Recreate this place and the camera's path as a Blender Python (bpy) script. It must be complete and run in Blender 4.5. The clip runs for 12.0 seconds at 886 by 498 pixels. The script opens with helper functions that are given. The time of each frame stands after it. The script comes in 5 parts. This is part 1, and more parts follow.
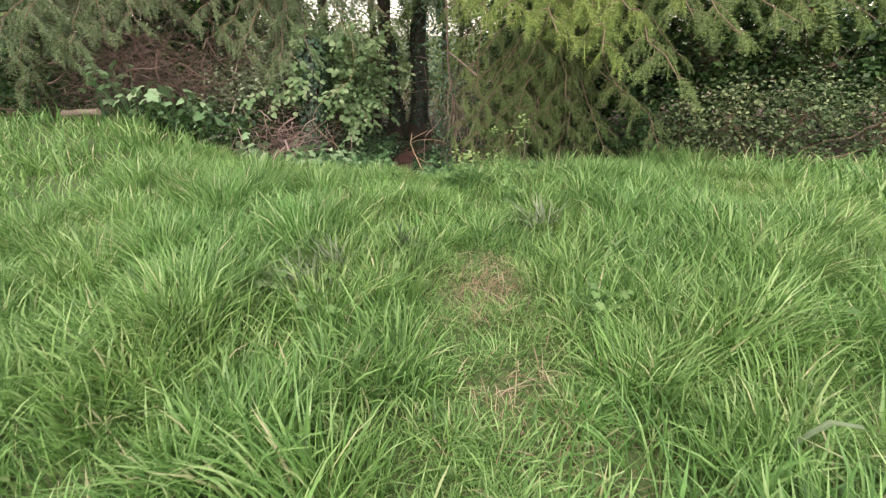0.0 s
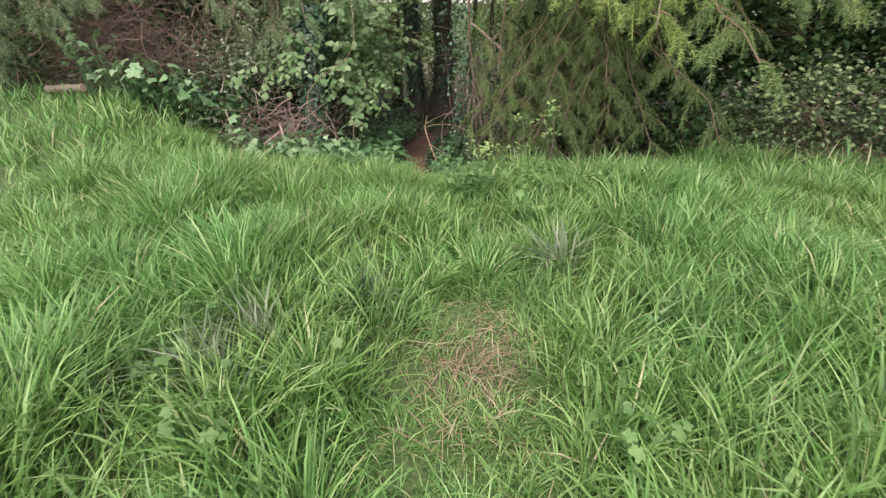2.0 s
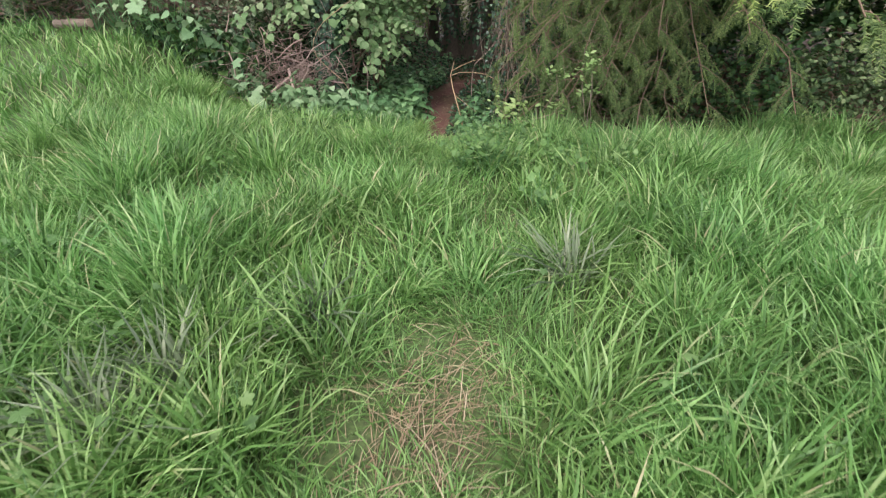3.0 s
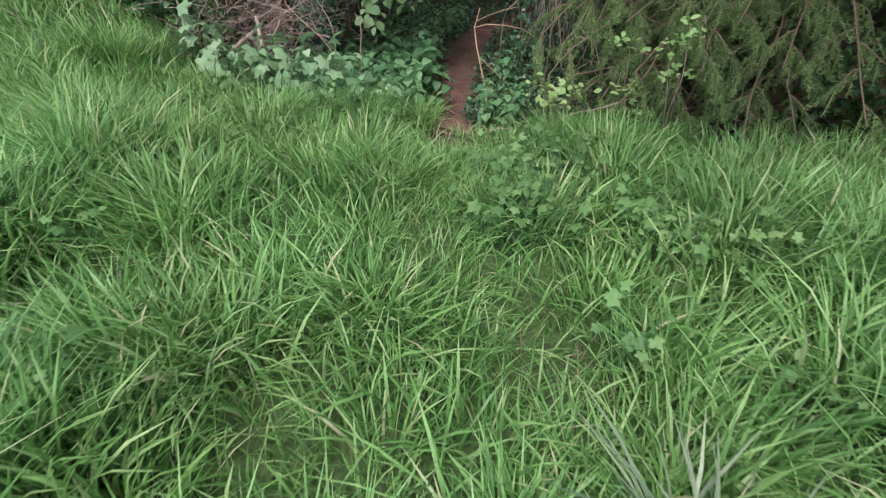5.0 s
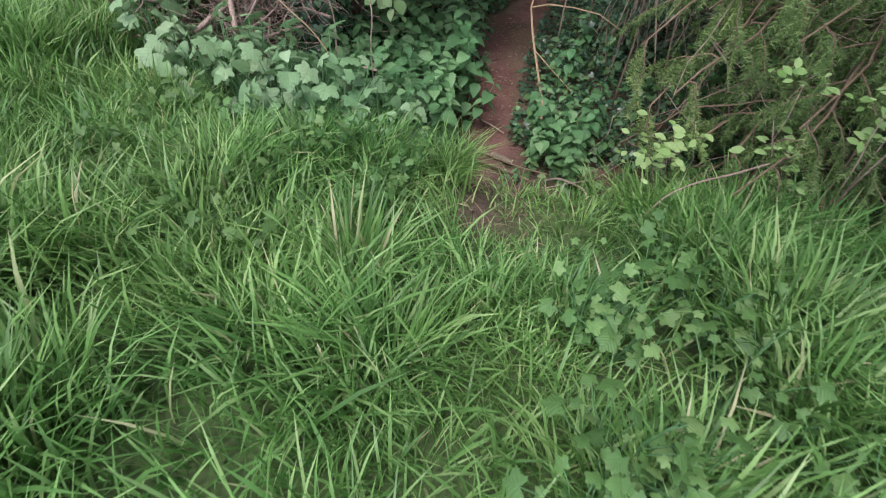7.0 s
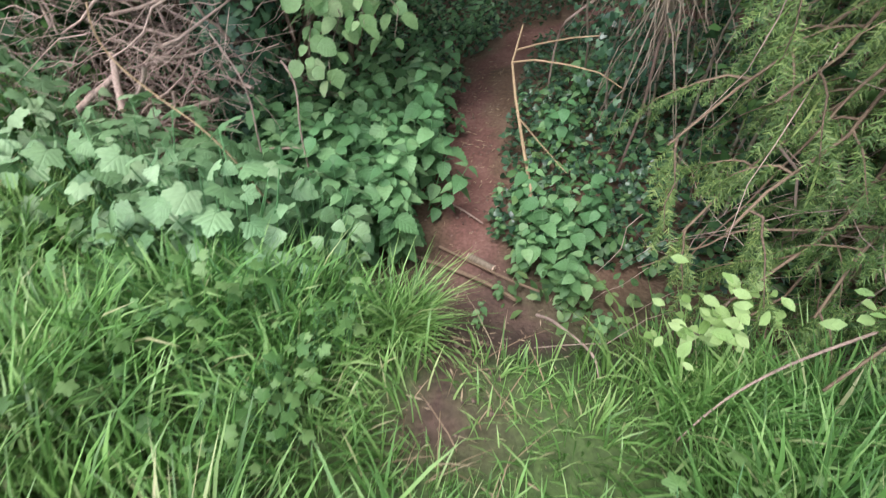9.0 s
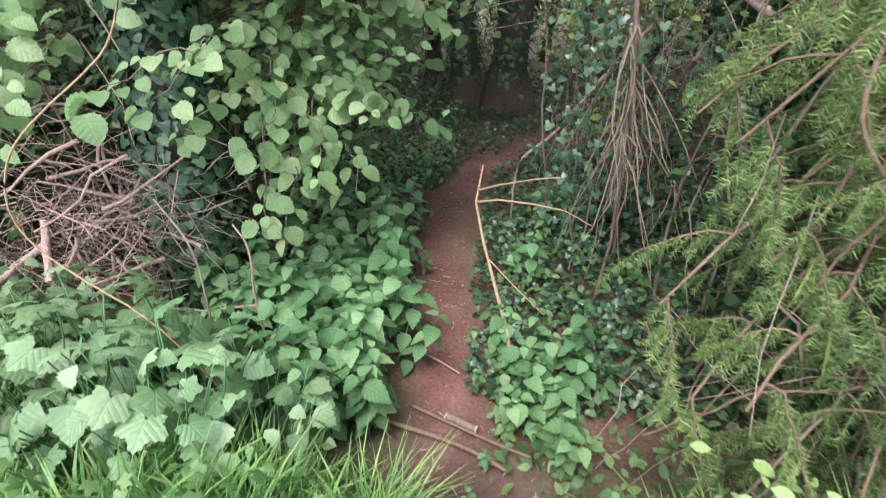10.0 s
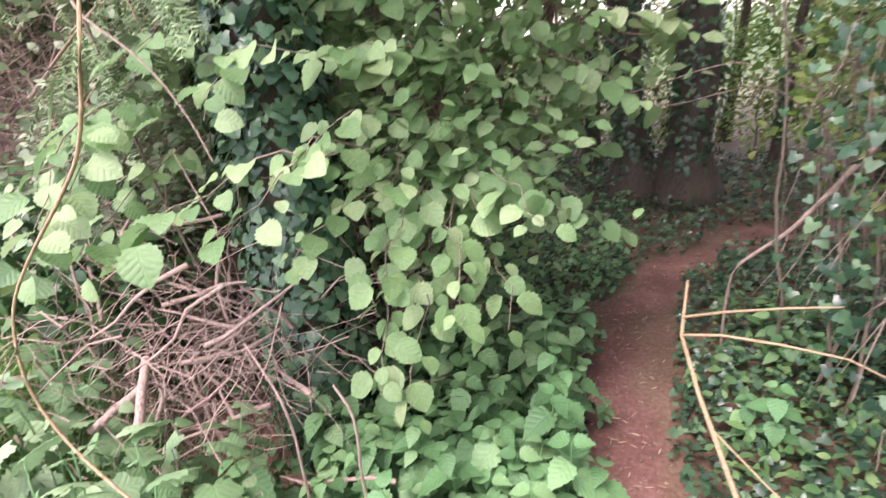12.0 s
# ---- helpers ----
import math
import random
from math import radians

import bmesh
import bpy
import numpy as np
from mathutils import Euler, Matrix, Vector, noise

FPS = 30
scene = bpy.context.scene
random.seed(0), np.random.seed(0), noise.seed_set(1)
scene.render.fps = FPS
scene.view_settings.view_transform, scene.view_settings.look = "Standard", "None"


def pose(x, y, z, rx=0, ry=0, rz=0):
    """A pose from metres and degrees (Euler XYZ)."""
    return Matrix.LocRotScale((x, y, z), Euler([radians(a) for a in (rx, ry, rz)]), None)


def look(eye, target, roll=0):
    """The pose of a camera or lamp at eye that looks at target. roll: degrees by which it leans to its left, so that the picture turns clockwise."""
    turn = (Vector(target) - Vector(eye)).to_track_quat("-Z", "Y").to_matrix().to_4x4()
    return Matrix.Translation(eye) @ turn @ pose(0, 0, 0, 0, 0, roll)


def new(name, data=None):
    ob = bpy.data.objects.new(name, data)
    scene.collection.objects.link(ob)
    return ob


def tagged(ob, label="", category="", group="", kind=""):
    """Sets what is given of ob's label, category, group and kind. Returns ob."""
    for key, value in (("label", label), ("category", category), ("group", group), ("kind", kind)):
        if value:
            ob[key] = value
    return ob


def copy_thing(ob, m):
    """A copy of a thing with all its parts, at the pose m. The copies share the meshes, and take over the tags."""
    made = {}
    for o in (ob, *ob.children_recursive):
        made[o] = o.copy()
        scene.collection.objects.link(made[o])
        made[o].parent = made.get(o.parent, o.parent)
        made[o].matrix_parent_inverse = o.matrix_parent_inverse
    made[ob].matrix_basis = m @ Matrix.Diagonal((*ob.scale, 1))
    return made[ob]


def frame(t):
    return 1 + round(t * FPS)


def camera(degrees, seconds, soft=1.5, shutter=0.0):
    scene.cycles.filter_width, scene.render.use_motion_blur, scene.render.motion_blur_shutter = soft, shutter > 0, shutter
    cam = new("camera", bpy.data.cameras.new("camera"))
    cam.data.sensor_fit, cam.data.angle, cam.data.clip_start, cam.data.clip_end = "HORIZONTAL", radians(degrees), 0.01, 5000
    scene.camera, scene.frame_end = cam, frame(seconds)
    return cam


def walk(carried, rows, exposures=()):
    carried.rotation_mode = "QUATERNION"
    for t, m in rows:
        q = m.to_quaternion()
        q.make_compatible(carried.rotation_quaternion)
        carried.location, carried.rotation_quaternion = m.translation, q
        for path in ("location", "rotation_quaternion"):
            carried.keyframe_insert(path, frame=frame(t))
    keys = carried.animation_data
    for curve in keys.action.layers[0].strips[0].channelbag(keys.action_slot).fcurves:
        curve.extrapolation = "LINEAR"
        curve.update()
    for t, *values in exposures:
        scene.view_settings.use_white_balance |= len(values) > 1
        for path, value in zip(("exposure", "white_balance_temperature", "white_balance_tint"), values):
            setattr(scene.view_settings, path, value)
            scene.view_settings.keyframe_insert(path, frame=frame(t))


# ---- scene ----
cam = camera(83.4, 12.0, soft=1.2, shutter=0.25)

PATH = [
    (0, (0.014, -0.104, 1.337), (0.016, 1.734, 0.548), 0.2),
    (0.5, (0.084, 0.088, 1.367), (0.082, 1.944, 0.622), -0.8),
    (1, (0.271, 0.27, 1.358), (0.163, 2.131, 0.635), -0.9),
    (1.5, (0.272, 0.553, 1.32), (0.139, 2.388, 0.536), -0.2),
    (2, (0.262, 0.849, 1.337), (0.132, 2.635, 0.448), 0.3),
    (2.5, (0.421, 1.197, 1.333), (0.205, 2.903, 0.311), 0.2),
    (3, (0.487, 1.451, 1.361), (0.203, 3.099, 0.264), 0.3),
    (3.5, (0.4, 1.771, 1.398), (0.107, 3.436, 0.33), 1.2),
    (3.7, (0.383, 1.909, 1.399), (0.09, 3.585, 0.349), 1.8),
    (5.3, (0.24, 3.077, 1.191), (-0.089, 4.531, -0.143), 0.9),
    (5.5, (0.225, 3.235, 1.157), (-0.159, 4.688, -0.164), -0.5),
    (6, (0.153, 3.593, 1.181), (-0.321, 4.989, -0.17), -1.4),
    (6.5, (0.002, 3.877, 1.167), (-0.336, 5.22, -0.276), 1.2),
    (6.7, (-0.038, 3.956, 1.139), (-0.378, 5.299, -0.303), 1.9),
    (8.3, (-0.263, 4.66, 0.99), (-0.579, 5.88, -0.563), 4.3),
    (8.5, (-0.236, 4.737, 0.974), (-0.614, 5.981, -0.546), 1.6),
    (9, (-0.183, 4.982, 0.989), (-0.531, 6.344, -0.433), 1.2),
    (9.5, (-0.186, 5.114, 1.001), (-0.423, 6.651, -0.257), 0.8),
    (10, (-0.273, 5.234, 1.033), (-0.544, 6.886, -0.061), 0.8),
    (10.5, (-0.308, 5.449, 0.995), (-1.004, 7.077, 0.065), -5.8),
    (11, (-0.352, 5.602, 0.974), (-0.828, 7.417, 0.283), -3.9),
    (11.5, (-0.416, 5.739, 0.956), (-1.028, 7.546, 0.356), -5.5),
    (12, (-0.493, 5.837, 0.87), (-1.361, 7.48, 0.128), -7.6),
]
walk(cam, [(t, look(eye, target, roll)) for t, eye, target, roll in PATH], [(0, 1.65, 7400, 23), (2.5, 1.6, 6900, 20), (5.5, 1.42, 6300, 16), (6.7, 1.4, 6300, 16), (8.5, 1.85, 6500, 17), (9.0, 1.92, 6400, 13), (10.0, 2.2, 6400, 20), (10.5, 2.55, 6500, 24), (11.0, 2.5, 6600, 26), (11.5, 2.55, 6600, 29), (12.0, 2.65, 6700, 33)])

# ---------------------------------------------------------------- world and light
world = bpy.data.worlds.new("overcast_sky")
scene.world = world
world.use_nodes = True
wn = world.node_tree.nodes
wn.clear()
w_out = wn.new("ShaderNodeOutputWorld")
w_bg = wn.new("ShaderNodeBackground")
w_sky = wn.new("ShaderNodeTexSky")
w_sky.sky_type = "NISHITA"
w_sky.sun_disc = False
w_sky.sun_elevation = radians(63)
w_sky.sun_rotation = radians(198)
w_sky.air_density, w_sky.dust_density, w_sky.ozone_density = 1.0, 1.0, 1.0
w_soft = wn.new("ShaderNodeHueSaturation")
w_soft.inputs["Saturation"].default_value = 0.4
w_soft.inputs["Value"].default_value = 1.0
w_bg.inputs["Strength"].default_value = 0.15
world.node_tree.links.new(w_sky.outputs[0], w_soft.inputs["Color"])
world.node_tree.links.new(w_soft.outputs[0], w_bg.inputs["Color"])
world.node_tree.links.new(w_bg.outputs[0], w_out.inputs["Surface"])

sun_data = bpy.data.lights.new("sun", "SUN")
sun_data.energy, sun_data.angle, sun_data.color = 0.9, radians(24), (1.0, 0.97, 0.93)
sun = new("sun", sun_data)
sun.matrix_world = look((-1.4, -4.4, 9.0), (0, 0, 0))

# ---------------------------------------------------------------- materials


def nodes_of(name):
    m = bpy.data.materials.new(name)
    m.use_nodes = True
    n = m.node_tree.nodes
    n.clear()
    return m, n, m.node_tree.links


def ramp(n, colours):
    r = n.new("ShaderNodeValToRGB")
    e = r.color_ramp.elements
    while len(e) < len(colours):
        e.new(0.5)
    for k, (p, c) in enumerate(colours):
        e[k].position, e[k].color = p, (*c, 1)
    return r


def leaf_material(name, colours, glow=0.35, rough=0.5, vein=0.15, scale=60, source="Random Per Island"):
    """Leaf: colour from leaf to leaf, blotches, light that passes through the blade."""
    m, n, l = nodes_of(name)
    out, bsdf, mix, tr = (n.new(k) for k in ("ShaderNodeOutputMaterial", "ShaderNodeBsdfPrincipled", "ShaderNodeMixShader", "ShaderNodeBsdfTranslucent"))
    if source == "Random Per Island":
        src = n.new("ShaderNodeNewGeometry").outputs["Random Per Island"]
    else:
        src = n.new("ShaderNodeObjectInfo").outputs["Random"]
    cr = ramp(n, colours)
    tc = n.new("ShaderNodeTexCoord")
    big, small = n.new("ShaderNodeTexNoise"), n.new("ShaderNodeTexNoise")
    big.inputs["Scale"].default_value, small.inputs["Scale"].default_value = 0.9, scale
    pos = n.new("ShaderNodeNewGeometry").outputs["Position"]
    l.new(pos, big.inputs["Vector"])
    l.new(pos, small.inputs["Vector"])
    hsv = n.new("ShaderNodeHueSaturation")
    val = n.new("ShaderNodeMath")
    val.operation = "MULTIPLY_ADD"
    l.new(small.outputs["Fac"], val.inputs[0])
    val.inputs[1].default_value, val.inputs[2].default_value = vein * 2, 1 - vein
    drift = n.new("ShaderNodeTexNoise")
    drift.inputs["Scale"].default_value = 3.2
    l.new(pos, drift.inputs["Vector"])
    val2 = n.new("ShaderNodeMath")
    val2.operation = "MULTIPLY_ADD"
    l.new(drift.outputs["Fac"], val2.inputs[0])
    val2.inputs[1].default_value = 0.7
    l.new(val.outputs[0], val2.inputs[2])
    val3 = n.new("ShaderNodeMath")
    val3.operation = "SUBTRACT"
    l.new(val2.outputs[0], val3.inputs[0])
    val3.inputs[1].default_value = 0.35
    hue = n.new("ShaderNodeMath")
    hue.operation = "MULTIPLY_ADD"
    l.new(big.outputs["Fac"], hue.inputs[0])
    hue.inputs[1].default_value, hue.inputs[2].default_value = 0.06, 0.47
    l.new(src, cr.inputs["Fac"])
    l.new(cr.outputs["Color"], hsv.inputs["Color"])
    l.new(val3.outputs[0], hsv.inputs["Value"])
    l.new(hue.outputs[0], hsv.inputs["Hue"])
    l.new(hsv.outputs[0], bsdf.inputs["Base Color"])
    l.new(hsv.outputs[0], tr.inputs["Color"])
    bump = n.new("ShaderNodeBump")
    bump.inputs["Strength"].default_value, bump.inputs["Distance"].default_value = 0.3, 0.002
    l.new(small.outputs["Fac"], bump.inputs["Height"])
    l.new(bump.outputs[0], bsdf.inputs["Normal"])
    if source != "Random Per Island":
        # midrib and slanting side veins, drawn in the leaf's own space
        def calc(op, a, b=None):
            k = n.new("ShaderNodeMath")
            k.operation = op
            for q, v in enumerate((a, b)):
                if v is not None:
                    if isinstance(v, (int, float)):
                        k.inputs[q].default_value = v
                    else:
                        l.new(v, k.inputs[q])
            return k.outputs[0]
        sep = n.new("ShaderNodeSeparateXYZ")
        l.new(tc.outputs["Object"], sep.inputs[0])
        across = calc("ABSOLUTE", sep.outputs["X"])
        slant = calc("SUBTRACT", sep.outputs["Y"], calc("MULTIPLY", across, 0.75))
        side_vein = calc("POWER", calc("ABSOLUTE", calc("SINE", calc("MULTIPLY", slant, 19.0))), 0.4)
        rib = calc("MINIMUM", calc("MULTIPLY", across, 28.0), 1.0)
        relief = calc("MULTIPLY", side_vein, rib)
        bump.inputs["Distance"].default_value, bump.inputs["Strength"].default_value = 0.015, 0.2
        l.new(relief, bump.inputs["Height"])
        tone = calc("ADD", val3.outputs[0], calc("MULTIPLY", calc("SUBTRACT", 1.0, relief), 0.06))
        l.new(tone, hsv.inputs["Value"])
    bsdf.inputs["Roughness"].default_value = rough
    bsdf.inputs["Specular IOR Level"].default_value = 0.35
    mix.inputs[0].default_value = glow
    l.new(bsdf.outputs[0], mix.inputs[1])
    l.new(tr.outputs[0], mix.inputs[2])
    l.new(mix.outputs[0], out.inputs["Surface"])
    return m


def bark_material(name, dark, pale, scale=14, rough=0.9, stretch=4.0):
    m, n, l = nodes_of(name)
    out, bsdf = n.new("ShaderNodeOutputMaterial"), n.new("ShaderNodeBsdfPrincipled")
    tc, mp = n.new("ShaderNodeTexCoord"), n.new("ShaderNodeMapping")
    mp.inputs["Scale"].default_value = (stretch, stretch, 1)
    n1, n2 = n.new("ShaderNodeTexNoise"), n.new("ShaderNodeTexNoise")
    n1.inputs["Scale"].default_value, n1.inputs["Detail"].default_value = scale, 8
    n2.inputs["Scale"].default_value = 2.5
    isl = n.new("ShaderNodeNewGeometry").outputs["Random Per Island"]
    l.new(tc.outputs["Object"], mp.inputs["Vector"])
    l.new(mp.outputs[0], n1.inputs["Vector"])
    l.new(tc.outputs["Object"], n2.inputs["Vector"])
    add = n.new("ShaderNodeMath")
    add.operation = "MULTIPLY_ADD"
    l.new(n2.outputs["Fac"], add.inputs[0])
    add.inputs[1].default_value = 0.5
    l.new(n1.outputs["Fac"], add.inputs[2])
    add2 = n.new("ShaderNodeMath")
    add2.operation = "MULTIPLY_ADD"
    l.new(isl, add2.inputs[0])
    add2.inputs[1].default_value = 0.35
    l.new(add.outputs[0], add2.inputs[2])
    cr = ramp(n, [(0.55, dark), (1.0, pale)])
    l.new(add2.outputs[0], cr.inputs["Fac"])
    l.new(cr.outputs["Color"], bsdf.inputs["Base Color"])
    bump = n.new("ShaderNodeBump")
    bump.inputs["Strength"].default_value, bump.inputs["Distance"].default_value = 0.7, 0.01
    l.new(n1.outputs["Fac"], bump.inputs["Height"])
    l.new(bump.outputs[0], bsdf.inputs["Normal"])
    bsdf.inputs["Roughness"].default_value = rough
    l.new(bsdf.outputs[0], out.inputs["Surface"])
    return m


def ground_material():
    """Meadow soil under grass; bare red-brown earth with crumbs and litter where the sheet is worn."""
    m, n, l = nodes_of("earth")
    out, bsdf = n.new("ShaderNodeOutputMaterial"), n.new("ShaderNodeBsdfPrincipled")
    pos = n.new("ShaderNodeNewGeometry").outputs["Position"]
    att = n.new("ShaderNodeAttribute")
    att.attribute_name = "bare"
    fine, mid, vor = n.new("ShaderNodeTexNoise"), n.new("ShaderNodeTexNoise"), n.new("ShaderNodeTexVoronoi")
    fine.inputs["Scale"].default_value, fine.inputs["Detail"].default_value = 55, 8
    mid.inputs["Scale"].default_value, mid.inputs["Detail"].default_value = 5, 5
    vor.inputs["Scale"].default_value = 38
    for k in (fine, mid, vor):
        l.new(pos, k.inputs["Vector"])
    soil = ramp(n, [(0.3, (0.065, 0.031, 0.025)), (0.5, (0.148, 0.068, 0.054)), (0.72, (0.25, 0.135, 0.11))])
    mulch = ramp(n, [(0.3, (0.04, 0.06, 0.02)), (0.7, (0.09, 0.145, 0.042))])
    both = n.new("ShaderNodeMath")
    both.operation = "MULTIPLY_ADD"
    l.new(mid.outputs["Fac"], both.inputs[0])
    both.inputs[1].default_value = 0.6
    half = n.new("ShaderNodeMath")
    half.operation = "MULTIPLY"
    l.new(fine.outputs["Fac"], half.inputs[0])
    half.inputs[1].default_value = 0.45
    l.new(half.outputs[0], both.inputs[2])
    l.new(both.outputs[0], soil.inputs["Fac"])
    l.new(fine.outputs["Fac"], mulch.inputs["Fac"])
    mix = n.new("ShaderNodeMix")
    mix.data_type = "RGBA"
    l.new(att.outputs["Fac"], mix.inputs["Factor"])
    l.new(mulch.outputs["Color"], mix.inputs["A"])
    wet = n.new("ShaderNodeAttribute")
    wet.attribute_name = "damp"
    dark = n.new("ShaderNodeMix")
    dark.data_type = "RGBA"
    loam = ramp(n, [(0.3, (0.04, 0.026, 0.02)), (0.7, (0.13, 0.085, 0.065))])
    l.new(both.outputs[0], loam.inputs["Fac"])
    l.new(wet.outputs["Fac"], dark.inputs["Factor"])
    l.new(soil.outputs["Color"], dark.inputs["A"])
    l.new(loam.outputs["Color"], dark.inputs["B"])
    l.new(dark.outputs["Result"], mix.inputs["B"])
    l.new(mix.outputs["Result"], bsdf.inputs["Base Color"])
    bump = n.new("ShaderNodeBump")
    bump.inputs["Strength"].default_value, bump.inputs["Distance"].default_value = 0.5, 0.008
    hsum = n.new("ShaderNodeMath")
    hsum.operation = "SUBTRACT"
    l.new(fine.outputs["Fac"], hsum.inputs[0])
    l.new(vor.outputs["Distance"], hsum.inputs[1])
    l.new(hsum.outputs[0], bump.inputs["Height"])
    l.new(bump.outputs[0], bsdf.inputs["Normal"])
    bsdf.inputs["Roughness"].default_value = 0.95
    l.new(bsdf.outputs[0], out.inputs["Surface"])
    return m


M_EARTH = ground_material()
M_GRASS = leaf_material("grass_blade", [(0.0, (0.07, 0.165, 0.04)), (0.4, (0.15, 0.315, 0.085)), (0.75, (0.255, 0.45, 0.14)), (0.95, (0.38, 0.55, 0.22)), (1.0, (0.55, 0.5, 0.3))], 0.42, 0.38, 0.16, 25)
M_STRAW = leaf_material("dry_straw", [(0.0, (0.22, 0.15, 0.09)), (0.6, (0.36, 0.28, 0.17)), (1.0, (0.5, 0.42, 0.28))], 0.2, 0.7)
NETTLE_C = [(0.0, (0.08, 0.19, 0.075)), (0.6, (0.125, 0.275, 0.11)), (1.0, (0.22, 0.38, 0.17))]
M_NETTLE = leaf_material("nettle_leaf", NETTLE_C, 0.3, 0.5, 0.22, 90)
M_NETTLE_P = leaf_material("nettle_leaf_single", NETTLE_C, 0.3, 0.5, 0.22, 90, "Object")
HAZEL_C = [(0.0, (0.125, 0.23, 0.088)), (0.6, (0.205, 0.32, 0.138)), (1.0, (0.32, 0.42, 0.21))]
M_HAZEL = leaf_material("hazel_leaf", HAZEL_C, 0.42, 0.5, 0.22, 80)
M_HAZEL_P = leaf_material("hazel_leaf_single", HAZEL_C, 0.42, 0.5, 0.22, 80, "Object")
M_BROAD = leaf_material("broad_leaf", [(0.0, (0.14, 0.26, 0.115)), (0.6, (0.225, 0.365, 0.18)), (1.0, (0.32, 0.45, 0.25))], 0.28, 0.45, 0.22, 60, "Object")
M_WEED = leaf_material("weed_leaf", [(0.0, (0.075, 0.165, 0.048)), (0.6, (0.12, 0.24, 0.07)), (1.0, (0.2, 0.32, 0.115))], 0.3, 0.45, 0.2, 60, "Object")
M_WEED_LOW = leaf_material("low_herb_leaf", [(0.0, (0.06, 0.14, 0.05)), (0.6, (0.105, 0.215, 0.075)), (1.0, (0.2, 0.31, 0.12))], 0.3, 0.45, 0.2, 60)
# very dark leaf: the wood's inner shade is put into this colour
M_HEDGE_SHADE = leaf_material("hedge_leaf_shade", [(0.0, (0.022, 0.055, 0.02)), (0.6, (0.042, 0.10, 0.03)), (0.9, (0.085, 0.17, 0.045)), (1.0, (0.18, 0.27, 0.09))], 0.25, 0.45, 0.2, 40)
M_GREYLEAF = leaf_material("grey_green_leaf", [(0.0, (0.085, 0.125, 0.07)), (0.6, (0.16, 0.22, 0.115)), (1.0, (0.33, 0.38, 0.25))], 0.25, 0.5, 0.2, 40)
M_HAW = leaf_material("hawthorn_leaf", [(0.0, (0.06, 0.105, 0.045)), (0.6, (0.12, 0.185, 0.075)), (1.0, (0.28, 0.35, 0.17))], 0.25, 0.65, 0.2, 40)
M_CANOPY = leaf_material("canopy_leaf", [(0.0, (0.10, 0.2, 0.05)), (0.6, (0.2, 0.33, 0.08)), (1.0, (0.4, 0.45, 0.15))], 0.5, 0.5, 0.2, 20)
M_PALE = leaf_material("pale_shoot_leaf", [(0.0, (0.24, 0.4, 0.12)), (1.0, (0.42, 0.56, 0.24))], 0.4, 0.5, 0.15, 50, "Object")
M_IVY = leaf_material("ivy_leaf", [(0.0, (0.025, 0.06, 0.035)), (0.7, (0.055, 0.12, 0.06)), (1.0, (0.14, 0.23, 0.12))], 0.12, 0.26, 0.25, 70)
M_NEEDLE = leaf_material("conifer_needle", [(0.0, (0.06, 0.11, 0.034)), (0.6, (0.13, 0.21, 0.06)), (1.0, (0.26, 0.34, 0.11))], 0.3, 0.5, 0.15, 30)
M_NEEDLE_PALE = leaf_material("pale_needle", [(0.0, (0.075, 0.125, 0.055)), (0.6, (0.145, 0.215, 0.095)), (1.0, (0.29, 0.38, 0.18))], 0.3, 0.5, 0.15, 30)
M_NEEDLE_NEW = leaf_material("fresh_needle", [(0.0, (0.10, 0.165, 0.035)), (0.6, (0.18, 0.26, 0.055)), (1.0, (0.36, 0.43, 0.13))], 0.35, 0.5, 0.15, 30)
M_BARK = bark_material("bark", (0.022, 0.017, 0.013), (0.10, 0.078, 0.058))
M_BRANCH = bark_material("branch_bark", (0.065, 0.042, 0.028), (0.21, 0.145, 0.095), 30)
M_TWIG = bark_material("dead_twig", (0.12, 0.075, 0.06), (0.40, 0.29, 0.24), 30)
M_GREYTWIG = bark_material("grey_dead_twig", (0.07, 0.055, 0.04), (0.24, 0.19, 0.14), 30)
M_DEADBROWN = bark_material("brown_dead_wood", (0.05, 0.032, 0.025), (0.2, 0.135, 0.105), 30)
M_STICK = bark_material("peeled_stick", (0.19, 0.12, 0.065), (0.40, 0.28, 0.165), 30)
M_CUT = bark_material("cut_wood", (0.45, 0.28, 0.19), (0.72, 0.52, 0.4), 40)

# ---------------------------------------------------------------- mesh tools


def mesh_of(name, V, F, material, smooth=True):
    """A mesh from vertex rows and equal-sided face rows."""
    V, F = np.asarray(V, dtype=np.float32), np.asarray(F, dtype=np.int32)
    me = bpy.data.meshes.new(name)
    me.vertices.add(len(V))
    me.vertices.foreach_set("co", V.ravel())
    k = F.shape[1]
    me.loops.add(F.size)
    me.loops.foreach_set("vertex_index", F.ravel())
    me.polygons.add(len(F))
    me.polygons.foreach_set("loop_start", np.arange(0, F.size, k, dtype=np.int32))
    me.polygons.foreach_set("loop_total", np.full(len(F), k, dtype=np.int32))
    me.polygons.foreach_set("use_smooth", np.full(len(F), smooth, dtype=bool))
    me.update(calc_edges=True)
    if material:
        me.materials.append(material)
    return me


def repeat(V, F, R, T):
    """The shape V, F at every turn-and-size matrix R and place T, as one vertex and one face table."""
    V, F = np.asarray(V, float), np.asarray(F)
    out = np.einsum("nij,vj->nvi", R, V) + T[:, None, :]
    faces = F[None] + (np.arange(len(T)) * len(V))[:, None, None]
    return out.reshape(-1, 3), faces.reshape(-1, F.shape[1])


